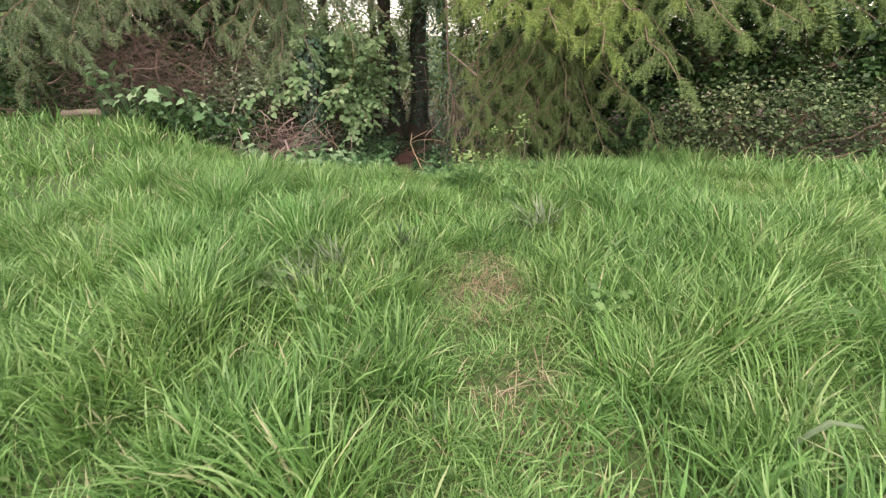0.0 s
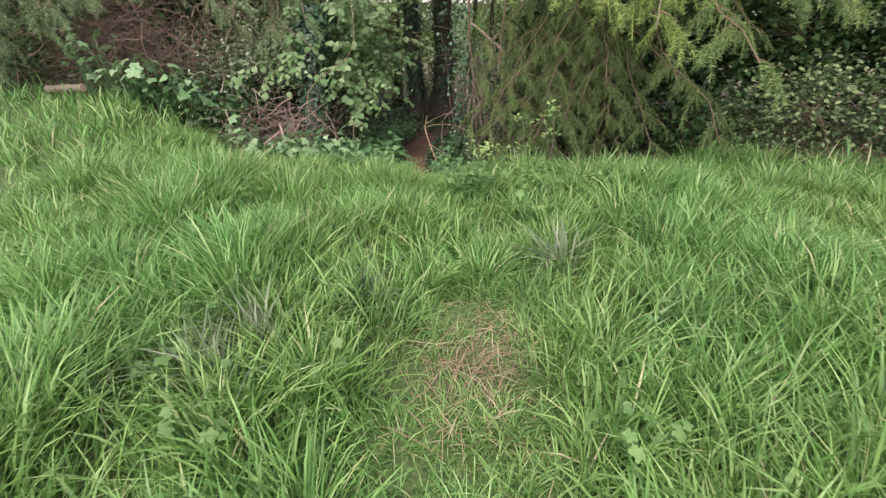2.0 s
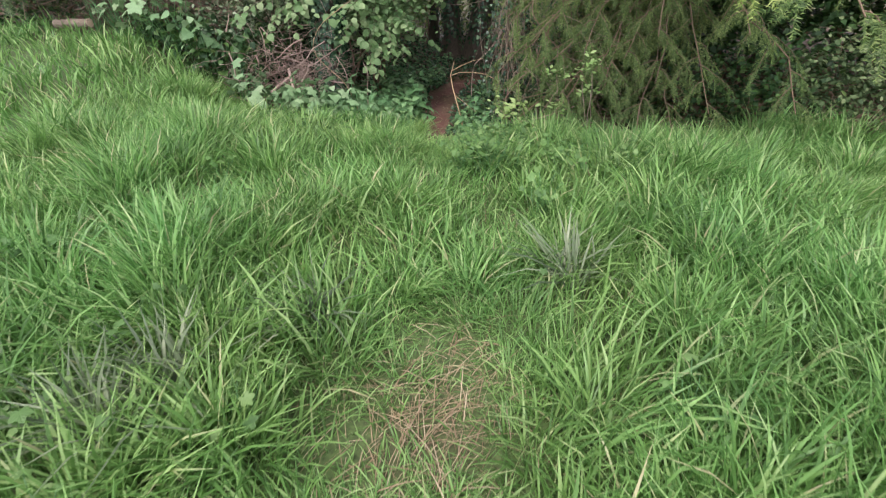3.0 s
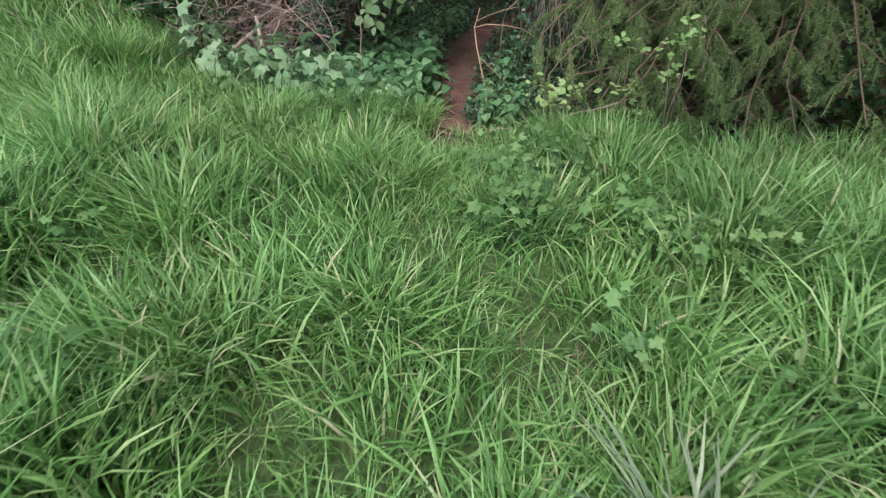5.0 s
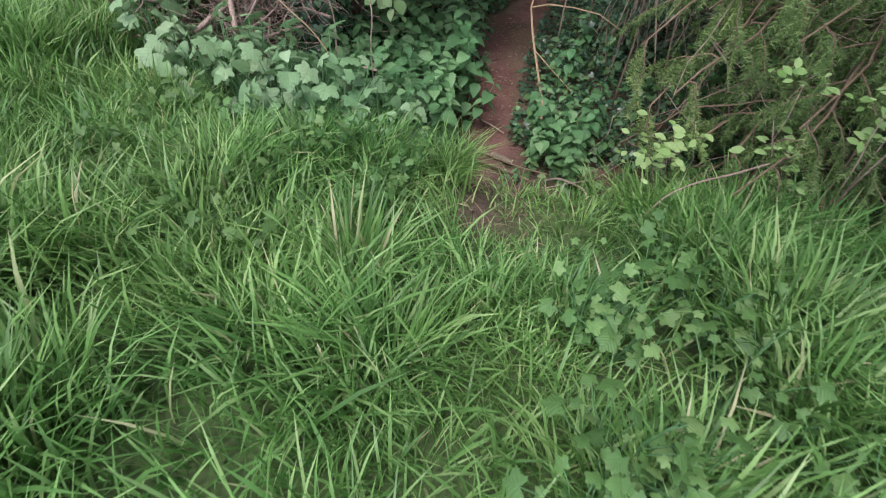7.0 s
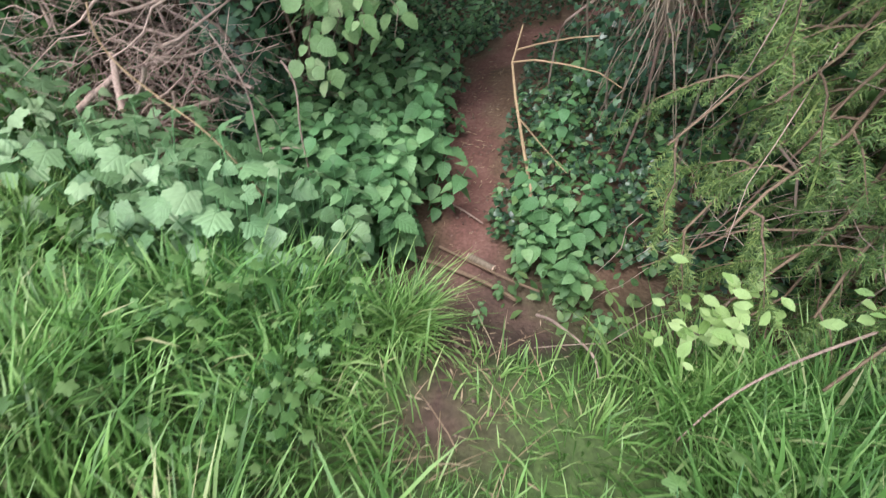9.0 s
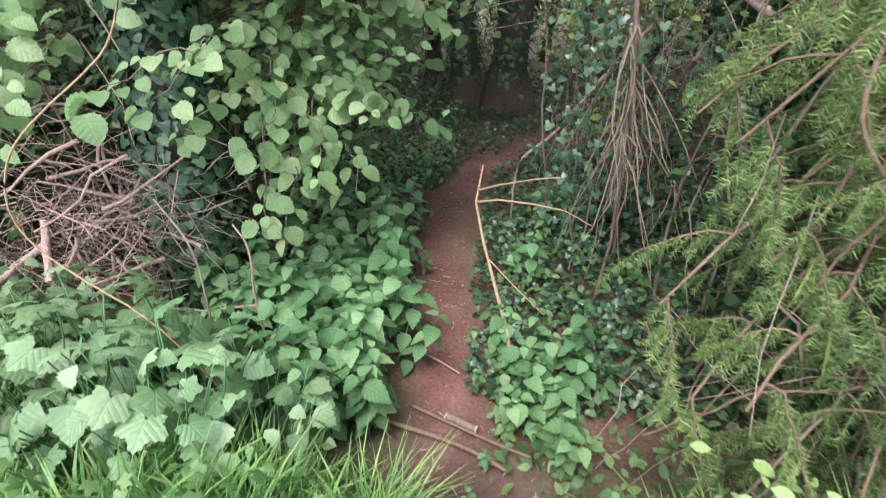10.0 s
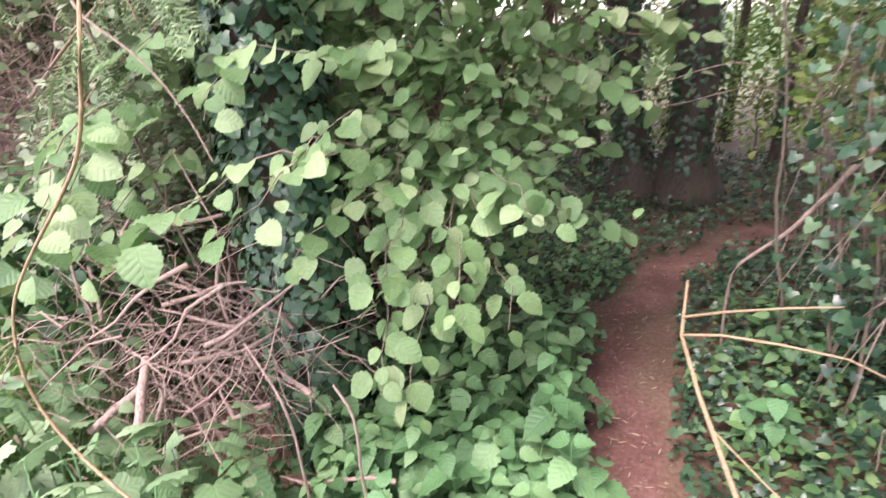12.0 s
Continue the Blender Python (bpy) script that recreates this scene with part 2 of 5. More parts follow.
def axes(fwd, up, size):
    """Matrices whose y runs along fwd and z near up, scaled."""
    y = fwd / np.maximum(np.linalg.norm(fwd, axis=1, keepdims=True), 1e-9)
    x = np.cross(y, up)
    x /= np.maximum(np.linalg.norm(x, axis=1, keepdims=True), 1e-9)
    z = np.cross(x, y)
    return np.stack([x, y, z], axis=2) * np.reshape(size, (-1, 1, 1))


def tube(path, r0, r1, sides=6):
    """A tapered bar along a path of points, as quads."""
    P = np.asarray(path, float)
    n = len(P)
    d = np.gradient(P, axis=0)
    d /= np.maximum(np.linalg.norm(d, axis=1, keepdims=True), 1e-9)
    ref = np.where(np.abs(d[:, 2:3]) > 0.9, np.array([[1.0, 0, 0]]), np.array([[0, 0, 1.0]]))
    u = np.cross(d, ref)
    u /= np.linalg.norm(u, axis=1, keepdims=True)
    v = np.cross(d, u)
    a = np.arange(sides) * 2 * np.pi / sides
    r = np.linspace(r0, r1, n)[:, None, None]
    ring = P[:, None] + r * (np.cos(a)[None, :, None] * u[:, None] + np.sin(a)[None, :, None] * v[:, None])
    F = []
    for i in range(n - 1):
        for k in range(sides):
            F.append((i * sides + k, i * sides + (k + 1) % sides, (i + 1) * sides + (k + 1) % sides, (i + 1) * sides + k))
    V = ring.reshape(-1, 3)
    if sides == 4:
        F += [(0, 1, 2, 3), tuple(len(V) - 4 + k for k in range(4))]
    return V, np.array(F)


def join(pieces):
    Vs, Fs, o = [], [], 0
    for V, F in pieces:
        Vs.append(V)
        Fs.append(np.asarray(F) + o)
        o += len(V)
    return np.concatenate(Vs), np.concatenate(Fs)


def wander(a, b, n=7, sag=0.0, wob=0.03, seed=0):
    """A wavering path from a to b; sag lowers its middle."""
    g = np.random.default_rng(seed)
    t = np.linspace(0, 1, n)[:, None]
    P = np.asarray(a, float) * (1 - t) + np.asarray(b, float) * t
    L = np.linalg.norm(np.asarray(b, float) - np.asarray(a, float))
    off = np.cumsum(g.normal(0, wob * L / 2, (n, 3)), axis=0)
    off -= off[0] * (1 - t) + off[-1] * t
    P = P + off
    P[:, 2] -= sag * (4 * t * (1 - t))[:, 0]
    return P


def thing(name, label, category, at=(0, 0, 0), group="", kind=""):
    ob = new(name)
    ob.empty_display_size = 0.1
    ob.location = at
    return tagged(ob, label, category, group, kind)


def part(name, V, F, material, parent, label="", kind="", smooth=True):
    """One mesh object, given in world places, under a thing or a part."""
    o = parent
    base = np.zeros(3)
    while o is not None:
        base = base + np.array(o.location)
        o = o.parent
    ob = new(name, mesh_of(name, np.asarray(V) - base, F, material, smooth))
    ob.parent = parent
    return tagged(ob, label, "", "", kind)


# leaf shapes: y along the leaf, x across, unit length
def leaf_shape(profile, fold=0.18, droop=0.25, stem=0.0, ripple=0.0):
    """profile: half widths at even steps from stalk to tip. Two halves folded along the midrib."""
    n = len(profile)
    V, F = [], []
    for i, w in enumerate(profile):
        y = i / (n - 1)
        z = -droop * y * y
        e = z + fold * w + ripple * (1 if i % 2 else -1)
        V += [(-w, y + stem, e), (0, y + stem, z), (w, y + stem - 0.03 * (i % 2), e)]
    for i in range(n - 1):
        a, b = 3 * i, 3 * i + 3
        F += [(a, a + 1, b + 1), (a, b + 1, b), (a + 1, a + 2, b + 2), (a + 1, b + 2, b + 1)]
    return np.array(V), np.array(F)


def lobed_shape(radii, droop=0.2):
    """A lobed leaf: rays from the stalk's end, evenly turned, from the stalk side round."""
    n = len(radii)
    V, F = [(0, 0.0, 0.03)], []
    for i, r in enumerate(radii):
        a = -math.pi / 2 + 2 * math.pi * i / n
        V.append((r * math.cos(a), r * math.sin(a), -droop * r * r + 0.02 * (i % 2)))
    for i in range(n):
        F.append((0, 1 + i, 1 + (i + 1) % n))
    V = np.array(V)
    V[:, 1] += radii[0]
    return V, np.array(F)


LEAF_HAZEL = leaf_shape([0.10, 0.30, 0.32, 0.42, 0.41, 0.48, 0.45, 0.49, 0.42, 0.43, 0.30, 0.27, 0.11, 0.0], 0.2, 0.38, 0.1, 0.02)
LEAF_NETTLE = leaf_shape([0.08, 0.29, 0.32, 0.42, 0.36, 0.42, 0.32, 0.35, 0.24, 0.24, 0.12, 0.10, 0.0], 0.22, 0.36, 0.08, 0.014)
LEAF_HEART = leaf_shape([0.12, 0.46, 0.42, 0.53, 0.42, 0.47, 0.33, 0.36, 0.2, 0.2, 0.05, 0.0], 0.14, 0.35, 0.05, 0.02)
LEAF_SMALL = leaf_shape([0.0, 0.3, 0.26, 0.0], 0.15, 0.2)
LEAF_TINY = leaf_shape([0.0, 0.32, 0.0], 0.15, 0.2)
LEAF_FAR = (np.array([(0, 0, 0), (-0.3, 0.5, 0.05), (0.3, 0.5, 0.05), (0, 1, -0.15)]), np.array([(0, 2, 1), (1, 2, 3)]))
LEAF_PALE = leaf_shape([0.02, 0.18, 0.27, 0.25, 0.0], 0.2, 0.25)
LEAF_IVY = lobed_shape([0.12, 0.42, 0.55, 0.36, 0.45, 0.62, 0.45, 0.36, 0.55, 0.42], 0.25)
LEAF_PALMATE = lobed_shape([(0.45 + 0.085 * math.cos(5 * math.pi * (2 * i / 44 - 1))) * min(1.0, 0.3 + 0.11 * min(i, 44 - i)) + 0.02 * (-1) ** i for i in range(44)], 0.45)


def scatter(shape, P, fwd, up, size):
    R = axes(fwd, up, size)
    return repeat(shape[0], shape[1], R, P)


def leaf_dirs(n, rng, droop=-0.2, spread=0.6):
    a = rng.uniform(0, 2 * np.pi, n)
    fwd = np.stack([np.cos(a), np.sin(a), rng.normal(droop, 0.35, n)], 1)
    up = np.stack([rng.normal(0, spread, n), rng.normal(0, spread, n) - 0.2, np.ones(n)], 1)
    return fwd, up


# ---------------------------------------------------------------- the lie of the land
def step(a, b, x):
    t = np.clip((np.asarray(x, float) - a) / (b - a), 0, 1)
    return t * t * (3 - 2 * t)


def height(x, y):
    x, y = np.asarray(x, float), np.asarray(y, float)
    wl = step(-4.3, -1.7, x)
    wr = 1 - 0.55 * step(1.3, 3.0, x)
    near = 0.30 * step(4.3, 5.7, y)
    ditch = 0.44 * step(5.72, 6.35, y)
    z = -(near + ditch) * wl * wr + 0.12 * (1 - wl) * step(3, 7, y)
    z = z + 0.025 * np.sin(1.7 * x + 0.6) * np.sin(1.3 * y + 1.1) + 0.012 * np.sin(5.1 * x) * np.sin(4.3 * y + 0.7)
    return z


TRAIL = np.array([(-0.36, 5.6), (-0.40, 6.0), (-0.46, 6.5), (-0.55, 6.9), (-0.62, 7.4), (-0.75, 8.0), (-0.8, 8.6), (-0.56, 9.3), (0.0, 9.95), (1.2, 10.25), (4.0, 10.6)])
TREAD = np.array([(0.05, -1.0), (0.2, 1.0), (0.35, 1.9), (0.22, 2.5), (0.3, 3.2), (0.15, 4.2), (-0.2, 5.0), (-0.36, 5.6)])


def far_from(line, x, y):
    """Distance of places to a polyline on the ground."""
    P = np.stack([np.asarray(x, float), np.asarray(y, float)], -1)
    best = np.full(P.shape[:-1], 1e9)
    for a, b in zip(line[:-1], line[1:]):
        d = b - a
        t = np.clip(((P - a) @ d) / (d @ d), 0, 1)
        best = np.minimum(best, np.linalg.norm(P - (a + t[..., None] * d), axis=-1))
    return best


def wood_edge(x):
    """Where the meadow ends and the wood's undergrowth begins."""
    x = np.asarray(x, float)
    return 5.95 + np.where(x < -1.2, 0.42 * np.minimum(-1.2 - x, 4.0), 0) - 0.22 * np.exp(-((x + 0.16) / 0.24) ** 2) + 0.06 * step(0.5, 0.9, x) + 0.25 * step(1.6, 3.0, x)


def worn(x, y):
    """How bare the earth is, 0 to 1."""
    x, y = np.asarray(x, float), np.asarray(y, float)
    wob = 0.05 * np.sin(7 * x + 3 * y) + 0.04 * np.sin(11 * y - 4 * x)
    t = 1 - step(0.08, 0.21, far_from(TRAIL, x, y) + wob)
    p = 1 - step(0.28, 0.42, np.hypot((x + 0.42) / 1.15, (y - 6.2) / 0.8) + wob)
    f = 0.6 * (1 - step(0.06, 0.22, np.hypot(x + 0.3, (y - 5.62) / 1.3) + wob))
    q = 0.36 * (1 - step(0.05, 0.3, np.hypot(x - 0.21, (y - 2.45) / 1.1) + wob))
    s = 0.3 * (1 - step(0.05, 0.2, np.hypot(x - 0.45, y - 3.8) + wob))
    wood = 0.75 * step(0.1, 0.6, y - wood_edge(x)) * (1 - step(12.5, 14.5, y))
    return np.clip(np.maximum.reduce([t, p, f, q, s, wood]), 0, 1)


def build_ground():
    def lines(lo, hi, fine):
        core = np.arange(lo, hi + 1e-6, fine)
        reach = 12 * 1.6 ** np.arange(0, 13)
        return np.concatenate([(lo - reach)[::-1], core, hi + reach])
    xs, ys = lines(-4.5, 4.5, 0.06), lines(-1.5, 11.5, 0.06)
    X, Y = np.meshgrid(xs, ys)
    Z = height(X, Y)
    W = worn(X, Y)
    rng = np.random.default_rng(3)
    Z = Z + (rng.normal(0, 0.006, Z.shape)) * W - 0.03 * W * (Y < 6)
    V = np.stack([X, Y, Z], -1).reshape(-1, 3)
    nx = len(xs)
    i = np.arange((len(ys) - 1) * nx).reshape(-1, nx)[:, :-1].ravel()
    F = np.stack([i, i + 1, i + nx + 1, i + nx], 1)
    ob = new("ground", mesh_of("ground", V, F, M_EARTH))
    at = ob.data.attributes.new("bare", "FLOAT", "POINT")
    at.data.foreach_set("value", np.where((V[:, 1] > 16), 0, W.ravel()).astype(np.float32))
    dm = ob.data.attributes.new("damp", "FLOAT", "POINT")
    dm.data.foreach_set("value", (0.85 * (1 - step(6.3, 6.9, V[:, 1] + 0.1 * np.sin(9 * V[:, 0])))).astype(np.float32))
    return tagged(ob, "meadow soil running into a bare red-brown earth path", "ground", kind="structure")


build_ground()


# ---------------------------------------------------------------- grass
def blades(x, y, length, width, lean, rng, z=None, heading=None):
    """Curved blades as ribbons of five triangles."""
    n = len(x)
    s = np.array([0.0, 0.36, 0.7, 1.0])
    # neighbours lean alike
    flow = 1.7 * np.sin(1.9 * x + 0.8 * np.sin(1.4 * y)) + 1.3 * np.sin(2.3 * y + 1.1 * x)
    a = flow + rng.normal(0, 1.3, n) if heading is None else heading
    dx, dy = np.cos(a), np.sin(a)
    bend = lean * rng.uniform(0.4, 1.6, n)
    px, py = -dy, dx
    tw = rng.normal(0, 0.7, n)
    wx, wy = px * np.cos(tw) + dx * np.sin(tw), py * np.cos(tw) + dy * np.sin(tw)
    zz = height(x, y) - 0.02 if z is None else z
    rows = []
    for k in s:
        out = length * bend * k ** 1.8
        up = length * (k - 0.35 * bend * k ** 2.4)
        c = np.stack([x + dx * out, y + dy * out, zz + np.maximum(up, 0.01)], -1)
        w = width * (1 - 0.25 * k) * (0 if k == 1 else 1)
        if k == 1:
            rows.append(c)
        else:
            side = np.stack([wx * w / 2, wy * w / 2, np.zeros(n)], -1)
            rows += [c - side, c + side]
    V = np.stack(rows, 1)
    F = np.array([(0, 1, 3), (0, 3, 2), (2, 3, 5), (2, 5, 4), (4, 5, 6)])
    faces = F[None] + (np.arange(n) * 7)[:, None, None]
    return V.reshape(-1, 3), faces.reshape(-1, 3)


def lushness(x, y):
    return 0.5 + 0.28 * np.sin(2.1 * x + 1.3 * np.sin(0.9 * y)) * np.sin(1.7 * y + 0.5) + 0.22 * np.sin(5.3 * x + 2.1 * y) * np.sin(4.1 * y - 1.3 * x)


def grow_grass(name, label, x0, x1, y0, y1, n, hole=None, wide=1.0, seed=0):
    rng = np.random.default_rng(seed)
    x, y = rng.uniform(x0, x1, n), rng.uniform(y0, y1, n)
    # most blades stand in tussocks and lean out from their middles
    m = int((x1 - x0) * (y1 - y0) * 17)
    cx, cy, cs = rng.uniform(x0, x1, m), rng.uniform(y0, y1, m), rng.uniform(0.05, 0.14, m)
    vigour = rng.uniform(0.7, 1.3, m)
    pick = rng.integers(0, m, n)
    inside = rng.uniform(0, 1, n) < 0.72
    ox, oy = rng.normal(0, 1, n) * cs[pick], rng.normal(0, 1, n) * cs[pick]
    x, y = np.where(inside, cx[pick] + ox, x), np.where(inside, cy[pick] + oy, y)
    heading = np.where(inside, np.arctan2(oy, ox) + rng.normal(0, 0.7, n), rng.uniform(0, 6.28, n))
    tall = np.where(inside, vigour[pick], rng.uniform(0.6, 0.95, n))
    keep = y < wood_edge(x) + rng.normal(0.05, 0.12, n)
    if hole:
        hx, hy = x + rng.normal(0, 0.45, n), y + rng.normal(0, 0.45, n)
        keep &= ~((hx > hole[0]) & (hx < hole[1]) & (hy > hole[2]) & (hy < hole[3]))
    else:
        # the dense sward thins out softly at its borders
        edge = np.minimum.reduce([x - x0, x1 - x, y - y0 + 0.4])
        keep &= edge > np.abs(rng.normal(0, 0.3, n)) - 0.05
    bare = worn(x, y)
    keep &= rng.uniform(0, 1, n) > bare * 1.05
    d = far_from(TREAD, x, y)
    trod = (1 - step(0.16, 0.55, d)) * (1 - 0.55 * step(2.7, 3.5, y))
    keep &= rng.uniform(0, 1, n) > trod * 0.1
    x, y, trod, heading, tall = x[keep], y[keep], trod[keep], heading[keep], tall[keep]
    L = (0.15 + 0.26 * lushness(x, y)) * rng.uniform(0.6, 1.2, len(x)) * (1 - 0.58 * trod) * tall
    # short, trampled grass on the lip of the ditch
    L *= 1 - 0.6 * (1 - step(0.5, 1.0, np.hypot((x + 0.1) / 0.5, (y - 5.6) / 0.5)))
    w = rng.uniform(0.0045, 0.0115, len(x)) * wide * np.clip(np.sqrt(L / 0.24), 0.45, 1.15)
    V, F = blades(x, y, L, w, 0.55 + 0.25 * trod, rng, None, heading)
    return tagged(new(name, mesh_of(name, V, F, M_GRASS)), label, "grass", kind="stuff")


grow_grass("meadow_grass", "tall lush green meadow grass, trodden along a track", -3.2, 3.4, 0.3, 7.0, 190000, seed=1)
grow_grass("meadow_grass", "tall bright green grass further out in the meadow", -10, 10, -2.5, 10.5, 90000, (-3.2, 3.4, 0.3, 7.0), 1.85, seed=2)


# ---------------------------------------------------------------- plants: makers
def bar(name, path, r0, r1, material, parent, sides=6, label=""):
    V, F = tube(path, r0, r1, sides)
    return part(name, V, F, material, parent, label)


def blob_points(c, r, n, rng, clump=14, sigma=0.09, shell=0.55):
    """Leaf places in an uneven mass: clumps spread through an ellipsoid, denser near its skin."""
    k = max(3, n // clump)
    d = rng.normal(0, 1, (k, 3))
    d /= np.linalg.norm(d, axis=1, keepdims=True)
    q = (shell + (1 - shell) * rng.uniform(0, 1, (k, 1))) * rng.uniform(0.8, 1.12, (k, 1))
    centres = np.asarray(c) + d * q * np.asarray(r)
    P = centres[rng.integers(0, k, n)] + rng.normal(0, sigma, (n, 3))
    return P, centres


def shrub(name, label, category, base, blobs, shape, size, leaf_mat, seed, stem_r=0.02, bark=None, group="", sigma=0.09, droop=-0.2):
    """A bush: stems from the ground to each mass, twigs within it, and its leaves."""
    rng = np.random.default_rng(seed)
    bz = float(height(base[0], base[1]))
    t = thing(name, label, category, (base[0], base[1], bz), group)
    leaves = []
    for k, (c, r, n) in enumerate(blobs):
        P, centres = blob_points(c, r, n, rng, sigma=sigma)
        ok = P[:, 2] > height(P[:, 0], P[:, 1]) + 0.02
        P = P[ok]
        fwd, up = leaf_dirs(len(P), rng, droop)
        leaves.append(scatter(shape, P, fwd, up, size * rng.uniform(0.6, 1.25, len(P))))
        foot = (base[0] + rng.normal(0, 0.06), base[1] + rng.normal(0, 0.06), bz - 0.05)
        bar("stem", wander(foot, c, 8, -0.05, 0.06, seed * 31 + k), stem_r, stem_r * 0.45, bark or M_BRANCH, t)
        twigs = [tube(wander(c, centres[i], 5, 0.02, 0.08, seed * 57 + i + 100 * k), stem_r * 0.35, 0.0015, 4) for i in range(0, len(centres), max(1, len(centres) // 24))]
        V, F = join(twigs)
        part("twig_tangle", V, F, bark or M_BRANCH, t, kind="stuff")
    V, F = join(leaves)
    part("foliage", V, F, leaf_mat, t, kind="stuff")
    return t


def spray_shape(n=22, seed=5):
    """A drooping conifer shoot: a fine stem with needles all round."""
    g = np.random.default_rng(seed)
    V, F = [], []
    for i in range(n):
        y = 0.04 + 0.96 * i / n
        z = -0.22 * y * y
        for s in (-1, 1):
            a = g.uniform(-1.1, 1.3)
            L = (0.15 if i < n * 0.8 else 0.10) * g.uniform(0.7, 1.25)
            dx, dz, dy = s * math.cos(a) * L, math.sin(a) * L, g.uniform(0.3, 1.0) * L
            b = len(V)
            wide = 0.34 / n
            V += [(0, y - wide, z), (0, y + wide, z), (dx, y + dy, z + dz)]
            F.append((b, b + 1, b + 2))
    b = len(V)
    V += [(-0.012, 0, 0), (0.012, 0, 0), (0, 0.5, -0.055), (0, 1.0, -0.22)]
    F += [(b, b + 1, b + 2), (b + 2, b + 1, b + 3)]
    return np.array(V), np.array(F)


SPRAY = spray_shape(19)
SPRAY_HIGH = spray_shape(8)


def conifer_limb(tree, start, end, seed, needle, r=0.011, sag=-0.12, side=0.42, count=13, hang=0.55, size=0.2, bare=0.1, shoot=None):
    """One limb: a bowed bar, side branchlets, and hanging needle shoots as its sub-part."""
    g = np.random.default_rng(seed)
    P = wander(start, end, 12, sag, 0.025, seed)
    limb = bar("limb", P, r, 0.004, M_BRANCH, tree)
    d = P[-1] - P[0]
    across = np.cross(d / np.linalg.norm(d), (0, 0, 1.0))
    T, fwd, sz, sticks = [], [], [], []
    for k in range(count):
        u = bare + (1 - bare) * (k + g.uniform(0, 1)) / count
        i = min(int(u * 11), 10)
        a = P[i] + (P[i + 1] - P[i]) * (u * 11 - i)
        s = 1 if k % 2 else -1
        L = side * (1.15 - 0.75 * u) * g.uniform(0.6, 1.3)
        tip = a + across * s * L + d / np.linalg.norm(d) * L * 0.6 + np.array([0, 0, -hang * L * g.uniform(0.5, 1.3)])
        B = wander(a, tip, 6, -0.03, 0.06, seed * 17 + k)
        sticks.append(tube(B, 0.005, 0.0012, 4))
        m = int(9 + 30 * L)
        for j in range(m):
            v = (j + 0.5) / m * 4.999
            q = B[int(v)] + (B[int(v) + 1] - B[int(v)]) * (v % 1)
            T.append(q)
            w = (tip - a) / max(L, 0.05)
            out = across * s * g.normal(0.1, 0.5) + d / np.linalg.norm(d) * g.normal(0.2, 0.45) + 0.35 * w + np.array([0, 0, -g.uniform(0.25, 1.1) * (0.6 + hang)])
            fwd.append(out)
            sz.append(size * g.uniform(0.55, 1.2))
    T, fwd = np.array(T), np.array(fwd)
    up = np.tile([0.1, -0.5, 0.9], (len(T), 1)) + g.normal(0, 0.3, (len(T), 3))
    V, F = scatter(shoot or SPRAY, T, fwd, up, np.array(sz))
    part("needle_mass", V, F, needle, limb, kind="stuff")
    V, F = join(sticks)
    part("branchlet_mass", V, F, M_BRANCH, limb, kind="stuff")
    return limb


def conifer(label, at, top, r, limbs, seed, crown=18):
    """limbs: rows of (height on the trunk, end, needles)."""
    z = float(height(at[0], at[1]))
    t = thing("conifer_tree", label, "tree", (at[0], at[1], z))
    P = wander((at[0], at[1], z - 0.15), (at[0] + 0.05, at[1] + 0.1, top), 10, 0, 0.01, seed)
    bar("trunk", P, r, r * 0.5, M_BARK, t, 14)
    ivy_on(t, P, r, 1300, z, 2.7, seed + 3)
    for k, (h, end, needle, size) in enumerate(limbs):
        conifer_limb(t, (at[0], at[1], h), end, seed * 100 + k, needle, size=size)
    # crown out of view, added for shade: whorls of shorter boughs towards the top
    g = np.random.default_rng(seed * 7)
    for k in range(crown):
        u = k / crown
        h = 3.2 + (top - 3.5) * u
        a = 2.4 * k + g.normal(0, 0.2)
        reach = (2.9 - 2.1 * u) * g.uniform(0.85, 1.15)
        conifer_limb(t, (at[0], at[1], h), (at[0] + reach * math.cos(a), at[1] + reach * math.sin(a), h - 0.5 * reach), seed * 100 + 70 + k, limbs[-1][2], 0.03, side=0.75, count=9, size=0.42, shoot=SPRAY_HIGH)
    return t


def trunk_path(a, b, seed, n=12, wob=0.012):
    return wander(a, b, n, 0, wob, seed)


def ivy_on(parent, path, r, n, z0, z1, seed, size=0.055, side=None):
    """Ivy leaves lying on a stem."""
    g = np.random.default_rng(seed)
    P = np.asarray(path)
    z = g.uniform(z0, z1, n)
    x, y = np.interp(z, P[:, 2], P[:, 0]), np.interp(z, P[:, 2], P[:, 1])
    a = g.uniform(0, 2 * np.pi, n)
    rr = r * g.uniform(0.95, 1.35, n)
    T = np.stack([x + rr * np.cos(a), y + rr * np.sin(a), z], 1)
    nrm = np.stack([np.cos(a), np.sin(a), g.uniform(0, 0.8, n)], 1)
    fwd = np.stack([-np.sin(a) * g.normal(0, 0.6, n), np.cos(a) * g.normal(0, 0.6, n), -np.ones(n)], 1) + 0.4 * nrm
    V, F = scatter(LEAF_IVY, T, fwd, nrm, size * g.uniform(0.6, 1.3, n))
    return part("ivy", V, F, M_IVY, parent, "glossy dark green ivy leaves", "stuff")


